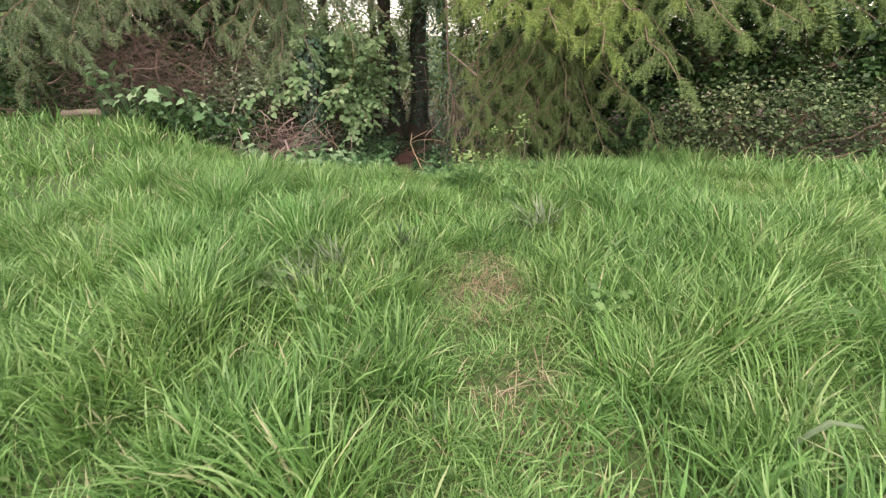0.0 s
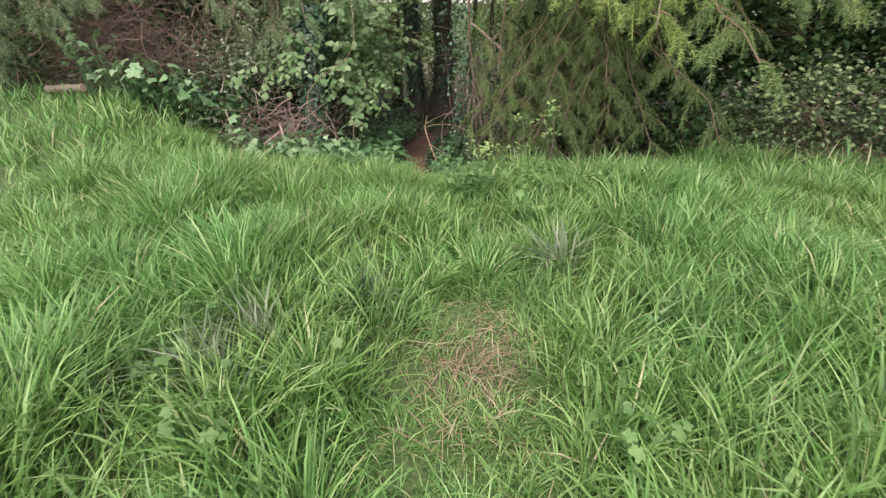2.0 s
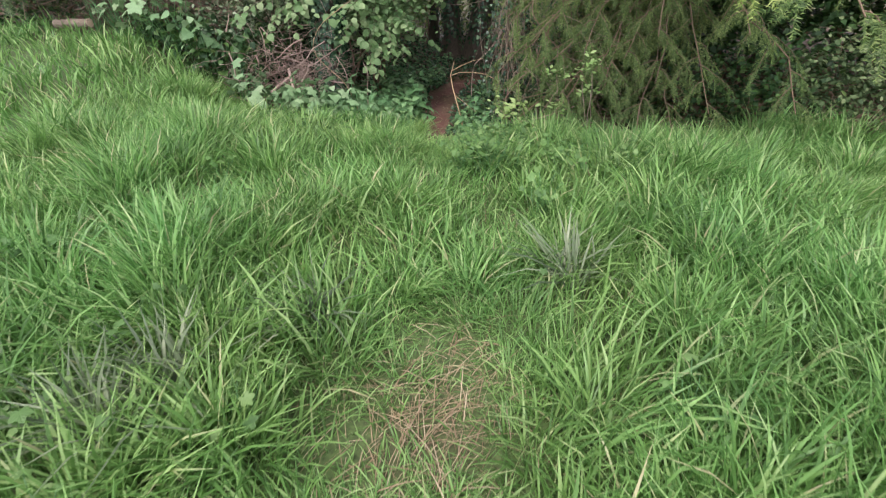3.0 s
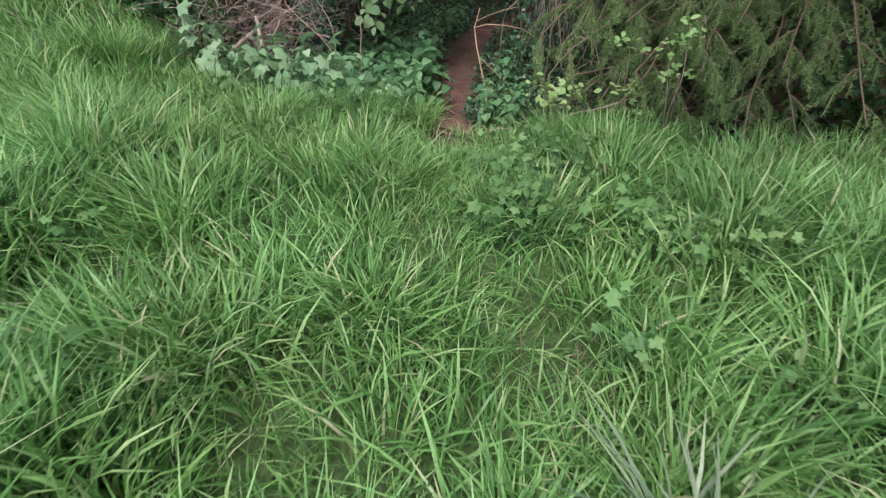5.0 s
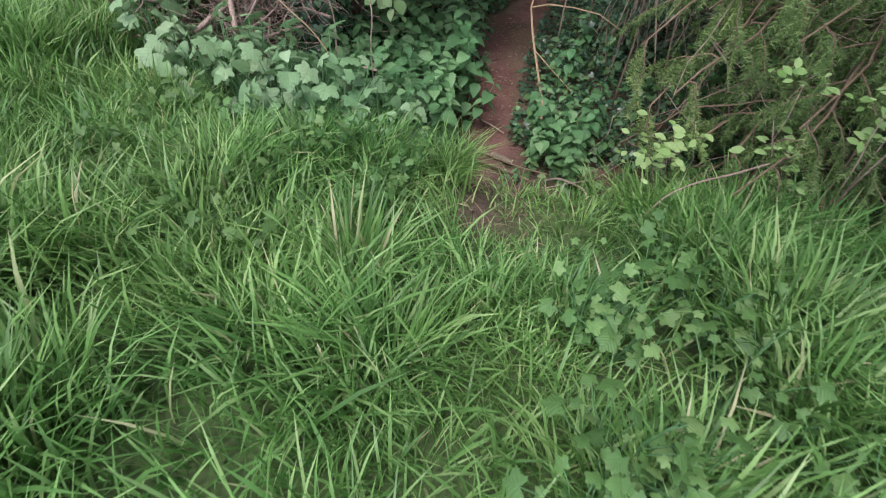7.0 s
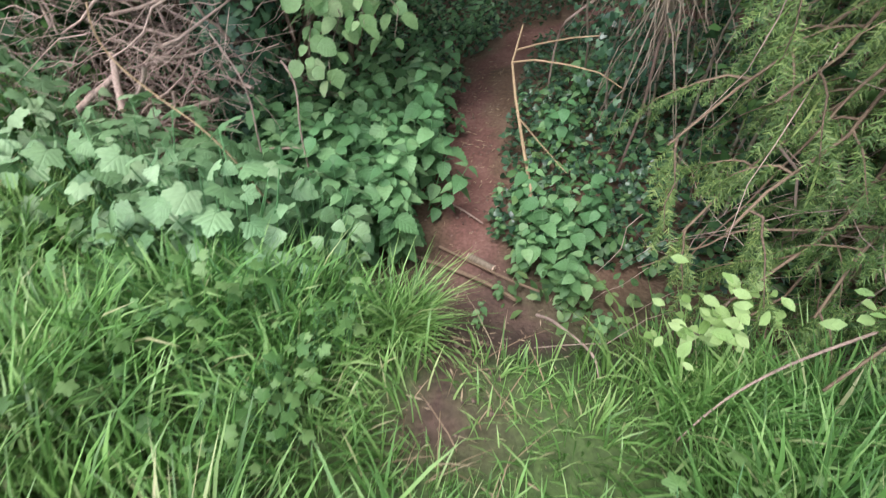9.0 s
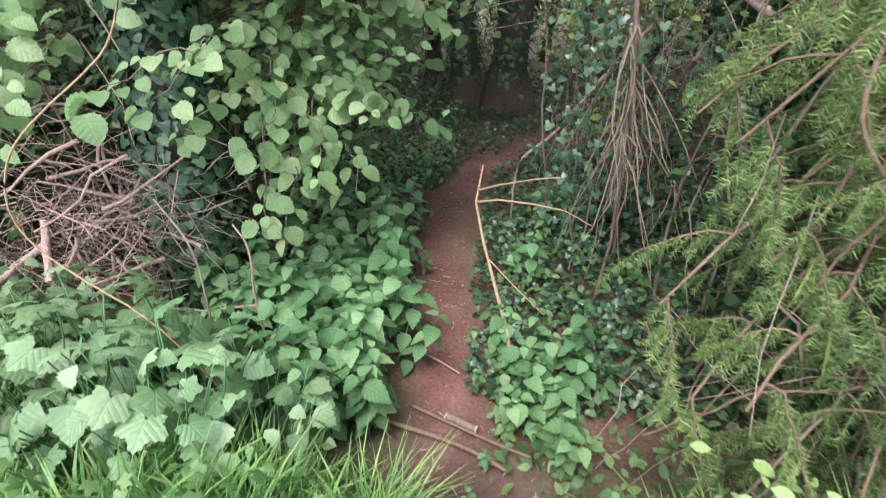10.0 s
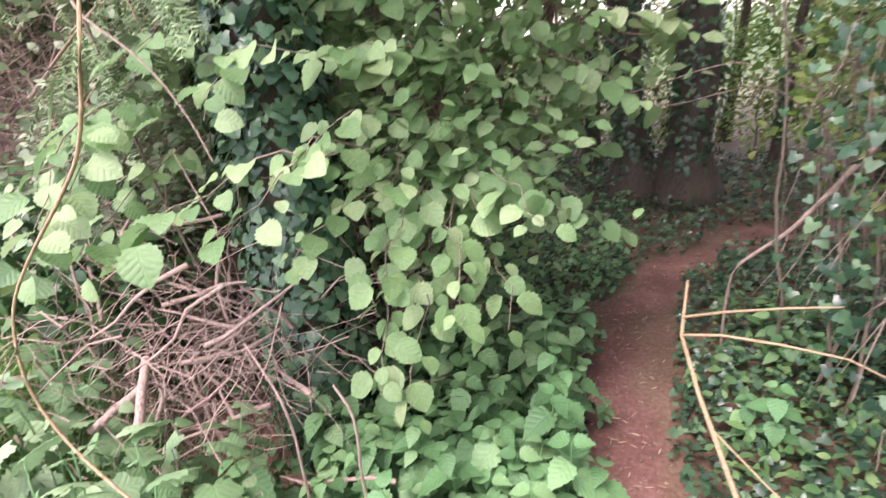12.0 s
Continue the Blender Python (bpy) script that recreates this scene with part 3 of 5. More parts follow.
# ---------------------------------------------------------------- trees of the wood
def broad_tree(label, at, top, r, seed, ivy=None, lean=(0, 0), crown=None, limbs=5, group="trees of the wood", bark=None):
    z = float(height(at[0], at[1]))
    t = thing("tree", label, "tree", (at[0], at[1], z), group)
    P = trunk_path((at[0], at[1], z - 0.15), (at[0] + lean[0], at[1] + lean[1], top), seed)
    V, F = tube(P, r, r * 0.55, 12)
    # flared foot
    fl = 1 + 0.5 * np.exp(-(V[:, 2] - z) / 0.18)
    c = np.stack([np.interp(V[:, 2], P[:, 2], P[:, 0]), np.interp(V[:, 2], P[:, 2], P[:, 1])], 1)
    V[:, :2] = c + (V[:, :2] - c) * fl[:, None]
    part("trunk", V, F, bark or M_BARK, t)
    g = np.random.default_rng(seed)
    if ivy:
        ivy_on(t, P, r * 1.05, ivy[0], z, ivy[1], seed + 1)
    leaves = []
    for k in range(limbs):
        h = top * g.uniform(0.55, 0.95)
        a = g.uniform(0, 6.28)
        s = np.array([np.interp(h, P[:, 2], P[:, 0]), np.interp(h, P[:, 2], P[:, 1]), h])
        e = s + np.array([1.6 * math.cos(a), 1.6 * math.sin(a), g.uniform(0.2, 1.2)])
        bar("limb", wander(s, e, 7, -0.1, 0.06, seed * 9 + k), r * 0.35, 0.012, bark or M_BARK, t)
        # coarse leaf masses above the view, added to keep sky light off the wood
        if crown:
            Q, _ = blob_points(e, (1.3, 1.3, 0.8), crown // limbs // 3, g, 20, 0.22)
            fw, up = leaf_dirs(len(Q), g)
            leaves.append(scatter(LEAF_FAR, Q, fw, up, 0.2 * g.uniform(0.6, 1.3, len(Q))))
    if leaves:
        V, F = join(leaves)
        part("crown", V, F, M_CANOPY, t, kind="stuff")
    return t


broad_tree("thick dark trunk wrapped in ivy at the path bend", (-0.5, 10.9), 6.5, 0.19, 11, (1500, 2.6), (0.05, 0.0), 3200)
broad_tree("dark leaning trunk beside the ivy-clad tree", (-0.98, 10.9), 6.0, 0.16, 12, (1100, 1.6), (-0.55, 0.2), 2600)
broad_tree("slim dark trunk behind the hazel bush", (-1.95, 8.6), 5.5, 0.075, 13, (500, 1.4), (0.1, 0.2), 2400)
broad_tree("dark trunk thick with ivy behind the hazel bush", (-2.35, 8.0), 5.5, 0.10, 14, (1700, 2.6), (0.15, 0.1), 2400)
for k, (x, y, r, lx) in enumerate([(-3.3, 10.5, 0.08, 0.3), (-2.4, 11.5, 0.06, -0.2), (-1.6, 12.2, 0.09, 0.1), (0.35, 12.0, 0.05, 0.2), (1.0, 11.2, 0.045, -0.1), (-0.1, 13.5, 0.06, 0.2), (-4.6, 11.8, 0.11, 0.2), (2.3, 11.6, 0.13, 0.1), (-5.9, 9.8, 0.12, -0.2), (3.7, 9.4, 0.12, 0.3), (5.2, 8.4, 0.11, -0.4)]):
    broad_tree("slender dark woodland trunk with an unseen crown added for shade", (x, y), 5.5, r, 40 + k, (160, 0.4), (lx, 0.1), 1900, 4)

N1, N2, N3 = M_NEEDLE, M_NEEDLE_NEW, M_NEEDLE_PALE
conifer("tall conifer with low drooping yellow-green boughs over the grass", (1.75, 7.5), 7.0, 0.17, [
    (2.5, (1.22, 3.95, 1.22), N2, 0.21), (2.6, (0.9, 4.1, 1.36), N2, 0.21), (2.7, (0.5, 4.35, 1.54), N2, 0.21), (2.5, (1.5, 4.25, 1.52), N2, 0.21),
    (2.4, (2.0, 4.3, 1.0), N1, 0.2), (2.8, (0.2, 4.9, 1.69), N2, 0.21), (2.9, (2.6, 4.6, 1.35), N1, 0.2), (3.0, (3.3, 4.9, 1.45), N1, 0.2), (2.9, (4.2, 5.2, 1.5), N1, 0.2),
    (0.7, (0.35, 6.05, -0.2), N1, 0.14), (0.9, (0.6, 5.85, -0.15), N1, 0.14), (1.1, (0.15, 6.4, 0.15), N1, 0.14), (0.6, (0.95, 5.85, -0.25), N1, 0.14), (0.9, (1.4, 5.75, -0.1), N1, 0.14),
    (1.2, (1.9, 5.65, 0.1), N1, 0.14), (1.3, (2.5, 5.6, 0.15), N1, 0.14), (1.5, (0.45, 6.1, 0.5), N1, 0.14), (1.5, (0.9, 5.9, 0.5), N1, 0.14), (1.7, (1.4, 5.7, 0.65), N1, 0.14),
    (1.8, (2.0, 5.6, 0.7), N1, 0.14), (1.9, (0.3, 6.3, 0.95), N1, 0.14), (2.1, (0.9, 5.8, 1.0), N1, 0.14), (2.3, (1.7, 5.5, 1.15), N1, 0.14), (2.4, (2.6, 5.6, 1.1), N1, 0.14), (0.4, (0.75, 6.3, -0.5), N1, 0.14),
    (0.5, (1.5, 6.0, -0.4), N1, 0.14), (2.2, (0.2, 7.0, 1.2), N1, 0.14), (2.5, (0.0, 6.2, 1.6), N1, 0.2), (0.8, (0.3, 6.1, 0.1), N1, 0.14), (0.6, (0.6, 6.05, -0.1), N1, 0.14), (1.0, (1.0, 6.0, 0.3), N1, 0.14), (1.5, (0.25, 6.5, 0.6), N1, 0.14), (1.2, (1.5, 5.9, 0.25), N1, 0.14),
    (2.7, (1.05, 4.3, 1.59), N2, 0.21), (2.8, (0.75, 4.6, 1.74), N2, 0.21), (2.6, (1.3, 4.6, 1.44), N2, 0.21), (2.9, (1.75, 4.5, 1.74), N2, 0.21), (2.8, (0.35, 5.2, 1.59), N2, 0.21), (2.9, (2.3, 4.9, 1.5), N1, 0.24), (2.7, (3.0, 5.3, 1.35), N1, 0.24),
    (2.8, (3.8, 5.5, 1.55), N1, 0.24), (2.9, (5.0, 5.7, 1.6), N1, 0.24), (0.9, (0.25, 6.25, -0.05), N1, 0.14), (0.5, (0.5, 6.2, -0.4), N1, 0.14), (1.0, (0.75, 6.0, 0.1), N1, 0.15), (1.1, (1.1, 5.9, 0.2), N1, 0.14), (1.2, (1.25, 6.1, 0.4), N1, 0.15),
    (1.3, (0.35, 6.35, 0.35), N1, 0.15), (1.4, (0.65, 6.15, 0.35), N1, 0.14), (0.3, (1.1, 6.2, -0.45), N1, 0.14), (1.6, (0.2, 6.7, 0.6), N1, 0.14), (1.7, (0.6, 6.4, 0.75), N1, 0.14), (0.7, (1.7, 5.8, -0.1), N1, 0.14)], 21)
conifer("conifer with pale drooping boughs behind the hedge", (-2.5, 8.9), 6.5, 0.14, [
    (2.4, (-2.1, 6.7, 0.95), N3, 0.18), (2.5, (-1.7, 6.75, 1.15), N3, 0.18), (2.6, (-2.5, 6.7, 1.15), N3, 0.18), (2.7, (-1.25, 6.95, 1.35), N3, 0.18), (2.2, (-2.35, 6.8, 0.75), N3, 0.17), (2.5, (-2.9, 6.9, 1.25), N3, 0.18), (2.8, (-0.7, 7.4, 1.55), N3, 0.18),
    (2.7, (-3.3, 7.0, 1.5), N3, 0.18), (2.8, (-2.0, 7.0, 1.5), N3, 0.18), (2.9, (-0.2, 7.6, 1.8), N3, 0.18)], 22)
conifer("conifer with grey-green hanging boughs beside the meadow", (-5.6, 9.0), 6.5, 0.15, [
    (2.5, (-5.0, 6.9, 1.05), N3, 0.22), (2.4, (-5.7, 7.0, 0.9), N3, 0.22), (2.6, (-4.5, 7.1, 1.35), N3, 0.22), (2.3, (-6.3, 6.8, 1.0), N3, 0.22), (2.0, (-6.0, 7.2, 0.6), N3, 0.22), (2.8, (-5.2, 6.7, 1.5), N3, 0.22), (2.7, (-4.1, 7.2, 1.5), N3, 0.22), (2.6, (-4.8, 6.8, 1.2), N3, 0.26), (2.6, (-6.8, 7.0, 1.3), N3, 0.26), (2.7, (-5.5, 6.6, 1.3), N3, 0.26), (2.8, (-3.7, 7.3, 1.65), N3, 0.25)], 23)

# ---------------------------------------------------------------- hedge and undergrowth along the wood
shrub("hedge_bush", "dense green leafy bush at the wood's edge", "bush", (-1.5, 7.9), [((-1.35, 7.6, 0.55), (0.5, 0.4, 0.6), 1500), ((-1.0, 8.0, 1.0), (0.5, 0.4, 0.7), 450), ((-2.0, 7.8, 1.2), (0.5, 0.4, 0.6), 1100)], LEAF_SMALL, 0.075, M_HAZEL, 61)
shrub("hedge_bush", "dark green bush with dead stems beneath it", "bush", (-2.7, 8.0), [((-2.7, 7.6, 0.35), (0.5, 0.35, 0.45), 1300), ((-2.6, 7.9, 1.1), (0.6, 0.4, 0.6), 1000), ((-3.4, 7.9, 0.5), (0.5, 0.3, 0.4), 900)], LEAF_SMALL, 0.07, M_HEDGE_SHADE, 62)
shrub("bramble_bush", "low tangled bramble with broad green leaves", "bush", (-3.0, 7.1), [((-3.0, 7.0, 0.12), (0.75, 0.35, 0.3), 900), ((-4.0, 7.35, 0.25), (0.6, 0.3, 0.22), 600)], LEAF_NETTLE, 0.085, M_HEDGE_SHADE, 63)
shrub("elder_bush", "dark leafy bush at the far edge of the meadow", "bush", (-6.2, 8.0), [((-6.1, 7.7, 0.7), (0.7, 0.4, 0.6), 1200), ((-7.2, 7.8, 0.6), (0.7, 0.4, 0.6), 900), ((-5.4, 8.0, 0.7), (0.4, 0.3, 0.5), 700)], LEAF_TINY, 0.085, M_HEDGE_SHADE, 64)
shrub("hawthorn_bush", "grey-green small-leaved bush beside the conifer", "bush", (3.9, 6.2), [((3.6, 6.2, 0.35), (0.55, 0.35, 0.55), 1800), ((4.5, 6.2, 0.45), (0.6, 0.35, 0.6), 1800), ((3.0, 6.3, 0.2), (0.4, 0.3, 0.45), 1000), ((5.6, 6.3, 0.35), (0.7, 0.35, 0.6), 1600), ((6.9, 6.5, 0.4), (0.7, 0.35, 0.6), 1200)], LEAF_SMALL, 0.055, M_HAW, 65)
# gloom beneath the boughs comes partly from the darkened leaf colour
shrub("undergrowth_bush", "dark undergrowth bush beneath the conifer boughs", "bush", (1.3, 6.9), [((0.9, 6.95, 0.0), (0.6, 0.4, 0.7), 1600), ((1.9, 6.6, 0.0), (0.7, 0.4, 0.6), 1700), ((2.7, 6.4, 0.1), (0.6, 0.4, 0.5), 1400), ((1.2, 7.6, 1.0), (0.8, 0.4, 0.7), 1200), ((2.3, 7.2, 1.1), (0.8, 0.4, 0.7), 1200)], LEAF_TINY, 0.065, M_HEDGE_SHADE, 66)
shrub("undergrowth_bush", "shaded green bush deep in the wood", "bush", (2.8, 8.2), [((2.6, 7.9, 0.9), (0.9, 0.4, 0.8), 1200), ((4.0, 7.6, 1.0), (0.9, 0.4, 0.8), 1200), ((5.6, 7.4, 1.0), (1.0, 0.4, 0.8), 1100)], LEAF_TINY, 0.095, M_HEDGE_SHADE, 67)
for k, (x, y, z, n) in enumerate([(-2.8, 10.2, 0.5, 800), (-1.7, 11.6, 0.9, 600), (-4.2, 10.0, 0.7, 900), (0.8, 10.9, 0.8, 700), (-3.4, 12.4, 1.0, 700), (-0.9, 13.4, 1.4, 500), (1.8, 12.8, 1.0, 900), (-6.0, 11.0, 0.9, 900), (0.4, 13.0, 2.0, 400), (3.4, 11.2, 0.9, 900)]):
    shrub("woodland_bush", "sunlit yellow-green bush among the trunks", "bush", (x, y), [((x, y, z), (0.75, 0.5, 0.9), n)], LEAF_TINY, 0.085, M_CANOPY, 70 + k, 0.015, group="bushes among the trunks", sigma=0.12)


# filler bushes that block sky gaps; their shade is in the leaf colour
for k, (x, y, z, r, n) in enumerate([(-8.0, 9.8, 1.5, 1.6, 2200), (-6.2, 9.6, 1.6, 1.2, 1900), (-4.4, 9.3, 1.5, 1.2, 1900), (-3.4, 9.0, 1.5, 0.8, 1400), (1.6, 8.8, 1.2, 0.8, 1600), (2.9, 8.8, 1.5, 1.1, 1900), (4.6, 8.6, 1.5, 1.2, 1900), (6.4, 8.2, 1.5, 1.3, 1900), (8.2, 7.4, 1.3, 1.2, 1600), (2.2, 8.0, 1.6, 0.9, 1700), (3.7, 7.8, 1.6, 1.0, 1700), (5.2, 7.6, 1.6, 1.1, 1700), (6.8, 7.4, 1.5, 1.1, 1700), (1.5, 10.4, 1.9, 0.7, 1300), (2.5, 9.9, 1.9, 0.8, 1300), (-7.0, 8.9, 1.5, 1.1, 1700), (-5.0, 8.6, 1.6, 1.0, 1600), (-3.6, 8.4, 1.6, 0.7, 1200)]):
    shrub("woodland_bush", "tall shaded woodland bush behind the edge of the wood", "bush", (x, y), [((x, y, z), (r, 0.6, 1.9), int(n * 1.5))], LEAF_FAR, 0.13, M_HEDGE_SHADE, 170 + k, 0.03, group="shaded bushes of the wood", sigma=0.16)
# further dark leaf masses, added only to shut out the bright sky
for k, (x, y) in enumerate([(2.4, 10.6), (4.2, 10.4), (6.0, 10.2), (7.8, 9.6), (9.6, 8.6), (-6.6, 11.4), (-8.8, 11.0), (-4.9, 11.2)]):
    shrub("woodland_bush", "tall dark leaf mass added to close the back of the wood", "bush", (x, y), [((x, y, 2.0), (1.4, 0.6, 2.3), 2600)], LEAF_FAR, 0.2, M_HEDGE_SHADE, 210 + k, 0.04, group="shaded bushes of the wood", sigma=0.2)
for k, (x, y) in enumerate([(-1.9, 12.9), (-0.9, 12.7), (0.2, 12.8), (1.1, 12.5), (2.1, 11.9), (-3.0, 12.6)]):
    shrub("woodland_bush", "low yellow-green growth at the back of the wood", "bush", (x, y), [((x, y, 0.1), (0.75, 0.4, 0.9), 2200)], LEAF_FAR, 0.075, M_CANOPY, 230 + k, 0.012, group="bushes among the trunks", sigma=0.12)
for k, (x, y, z, r, n) in enumerate([(-4.6, 13.2, 1.4, 1.2, 1500), (-2.9, 13.6, 1.5, 1.0, 1300), (-1.5, 14.2, 1.7, 1.0, 1200), (0.0, 14.4, 1.7, 1.0, 1200), (1.4, 13.4, 1.4, 0.9, 1300), (2.8, 12.6, 1.2, 0.9, 1300), (-2.2, 12.0, 1.9, 0.7, 700), (0.6, 12.2, 1.9, 0.6, 600)]):
    shrub("woodland_bush", "thin sunlit yellow-green bush at the back of the wood", "bush", (x, y), [((x, y, z), (r, 0.5, 1.7), n * 3)], LEAF_FAR, 0.085, M_CANOPY, 190 + k, 0.02, group="bushes among the trunks", sigma=0.14)

# ---------------------------------------------------------------- ivy stem, hazel, brush pile
def ivy_stump():
    at = (-1.85, 7.15)
    z = float(height(*at))
    t = thing("ivy_stump", "dead stem smothered in dark glossy ivy", "tree stump", (*at, z))
    P = trunk_path((*at, z - 0.1), (-1.8, 7.25, 1.25), 91)
    bar("trunk", P, 0.13, 0.08, M_BARK, t, 10)
    ivy_on(t, P, 0.17, 2600, z, 1.3, 92, 0.055)


ivy_stump()


def single_leaves(parent, shape, material, P, fwd, up, size, name="leaf"):
    """Each leaf an object of its own on one shared mesh."""
    me = mesh_of(name, shape[0], shape[1], material)
    R = axes(fwd, up, size)
    o, base = parent, np.zeros(3)
    while o is not None:
        base = base + np.array(o.location)
        o = o.parent
    for k in range(len(P)):
        ob = new(name, me)
        ob.parent = parent
        m = Matrix(R[k].tolist()).to_4x4()
        m.translation = Vector(P[k] - base)
        ob.matrix_basis = m


def hazel():
    """Stems from a stool, layered leafy sprays that reach out over the nettles."""
    g = np.random.default_rng(33)
    base = (-1.95, 7.75)
    z = float(height(*base))
    t = thing("hazel_bush", "hazel bush with fresh round light green leaves", "bush", (*base, z))
    ends = [(-0.92, 6.97, 0.12), (-1.0, 6.85, 0.2), (-1.12, 6.72, 0.0), (-1.2, 6.74, 0.06), (-0.7, 7.9, 0.05), (-0.8, 7.5, 0.3), (-2.2, 6.5, 0.42), (-1.95, 6.52, 0.46), (-2.5, 6.5, 0.5), (-1.65, 6.32, 0.64), (-1.5, 6.42, 0.6), (-1.42, 6.55, 0.56), (-1.78, 6.36, 0.58), (-1.9, 6.5, 0.62), (-1.05, 7.0, 0.32), (-1.25, 6.9, 0.3)]
    for k in range(24):
        x = g.uniform(-1.9, -0.55)
        ends.append((x, g.uniform(7.45, 8.3), g.uniform(0.35, 1.5)))
    for k in range(50):
        x = g.uniform(-2.1, -0.75)
        low = 0.22 + 0.3 * max(0.0, -1.35 - x)
        ends.append((x, g.uniform(6.75, 7.5), low + (1.5 - low) * g.uniform(0, 1) ** 1.15))
    stems = [(-1.75, 7.55, 0.9), (-1.5, 7.5, 1.3), (-1.3, 7.5, 0.7), (-2.1, 7.3, 1.1), (-1.1, 7.7, 1.1)]
    for k, s in enumerate(stems):
        bar("stem", wander((base[0] + g.normal(0, 0.05), base[1] + g.normal(0, 0.05), z - 0.05), s, 9, -0.05, 0.04, 300 + k), 0.016, 0.008, M_BRANCH, t)
    P, F, U = [], [], []
    for k, e in enumerate(ends):
        s = min(stems, key=lambda q: (q[0] - e[0]) ** 2 + (q[1] - e[1]) ** 2 + 0.8 * (q[2] - e[2]) ** 2)
        s = np.array(s)
        a = np.array(e) + np.clip(s - np.array(e), -0.5, 0.5) * (0.75, 1.0, 0.45)
        bar("twig", wander(a, e, 8, -0.05, 0.07, 330 + k), 0.0035, 0.0012, M_GREYTWIG, t, 4)
        W = wander(a, e, 8, -0.05, 0.07, 330 + k)
        d = (W[-1] - W[0]) / np.linalg.norm(W[-1] - W[0])
        side = np.cross(d, (0, 0, 1))
        m = 17
        for j in range(m):
            v = (0.05 + 0.95 * j / (m - 1)) * 6.999
            q = W[int(v)] + (W[int(v) + 1] - W[int(v)]) * (v % 1)
            sgn = 1 if j % 2 else -1
            f = d * 0.35 + side * sgn * g.uniform(0.5, 1.1) + np.array([g.normal(0, 0.25), g.normal(-0.3, 0.2), -g.uniform(0.0, 0.55)])
            P.append(q + f * g.uniform(0.0, 0.06))
            F.append(f)
            U.append((g.normal(0, 0.4), -0.38 + g.normal(0, 0.45), 1.0))
    P, F, U = np.array(P), np.array(F), np.array(U)
    size = 0.074 * g.uniform(0.45, 1.25, len(P))
    near = np.zeros(len(P), bool)
    near[np.argsort(P[:, 1] + 0.3 * P[:, 2])[:300]] = True
    single_leaves(t, LEAF_HAZEL, M_HAZEL_P, P[near], F[near], U[near], size[near])
    V, Fc = scatter(LEAF_HAZEL, P[~near], F[~near], U[~near], size[~near])
    part("leaf_mass", V, Fc, M_HAZEL, t, kind="stuff")


hazel()


def twig_heap(name, label, category, c, r, n, big, seed, material, lo=0.15, hi=0.5, thick=0.004):
    """A heap of dead sticks: the larger ones single, the fine ones joined."""
    g = np.random.default_rng(seed)
    t = thing(name, label, category, (c[0], c[1], float(height(c[0], c[1]))))
    fine = []
    for k in range(n):
        d = g.normal(0, 1, 3)
        d /= np.linalg.norm(d)
        q = np.array(c) + np.clip(g.normal(0, 0.55, 3), -1.3, 1.3) * np.array(r)
        w = g.normal(0, 1, 3) * (1, 0.6, 0.75)
        w /= np.linalg.norm(w)
        L = g.uniform(lo, hi)
        a, b = q - w * L / 2, q + w * L / 2
        for e in (a, b):
            e[2] = max(e[2], float(height(e[0], e[1])) + 0.01)
        W = wander(a, b, 5, 0, 0.09, seed * 77 + k)
        if k < big:
            bar("stick", W, thick * g.uniform(1.5, 3.2), thick, material, t, 6)
        else:
            fine.append(tube(W, thick * g.uniform(0.4, 0.9), thick * 0.3, 4))
    V, F = join(fine)
    part("twig_tangle", V, F, material, t, kind="stuff")
    return t


twig_heap("brush_pile", "heap of pinkish-brown dead twigs under the hazel", "brush pile", (-2.3, 6.85, -0.12), (0.7, 0.35, 0.5), 620, 60, 81, M_TWIG, thick=0.0035)
twig_heap("dead_thicket", "brown leafless thicket of dead brush by the meadow", "dead brush", (-4.2, 7.45, 0.7), (1.35, 0.25, 0.9), 1100, 60, 82, M_DEADBROWN, 0.35, 1.1, 0.004)
twig_heap("dead_brush", "dead reddish stems under the hedge", "dead brush", (-2.2, 7.1, -0.15), (0.6, 0.2, 0.3), 110, 12, 83, M_TWIG, 0.2, 0.5)
twig_heap("dead_twigs", "grey leafless twigs above the brush pile", "dead twigs", (-2.5, 7.3, 0.95), (0.6, 0.3, 0.4), 160, 14, 86, M_GREYTWIG, 0.25, 0.7, 0.003)
twig_heap("dead_twigs", "bare brown twigs within the conifer's lower boughs", "dead twigs", (0.85, 6.45, -0.1), (0.6, 0.35, 0.55), 110, 5, 85, M_TWIG, 0.25, 0.7, 0.003)


def hanging_twigs(label, c, r, n, seed, L=(0.3, 0.8)):
    """Dead twigs that hang down from a bent branch."""
    g = np.random.default_rng(seed)
    z = float(height(c[0], c[1]))
    t = thing("hanging_branch", label, "dead branch", (c[0], c[1], z))
    fine = []
    for k in range(5):
        a = np.array([c[0] + g.normal(0, r[0] * 0.4), c[1] + r[1] * g.uniform(-0.6, 0.8), z])
        b = np.array([c[0] + g.normal(0, r[0] * 0.6), c[1] + r[1] * g.uniform(-1, 0.6), c[2] + r[2] * g.uniform(0.5, 1.1)])
        bar("branch", wander(a, b, 9, -0.05, 0.035, seed * 5 + k), 0.009, 0.003, M_GREYTWIG, t)
    for k in range(n):
        a = np.array(c) + g.uniform(-1, 1, 3) * np.array(r)
        l = g.uniform(*L)
        b = a + np.array([g.normal(0, 0.13), g.normal(-0.05, 0.13), -l])
        b[2] = max(b[2], float(height(b[0], b[1])) + 0.03)
        fine.append(tube(wander(a, b, 6, 0, 0.07, seed * 91 + k), 0.0022 * g.uniform(0.5, 1.4), 0.0008, 4))
    V, F = join(fine)
    part("twig_tangle", V, F, M_GREYTWIG, t, kind="stuff")


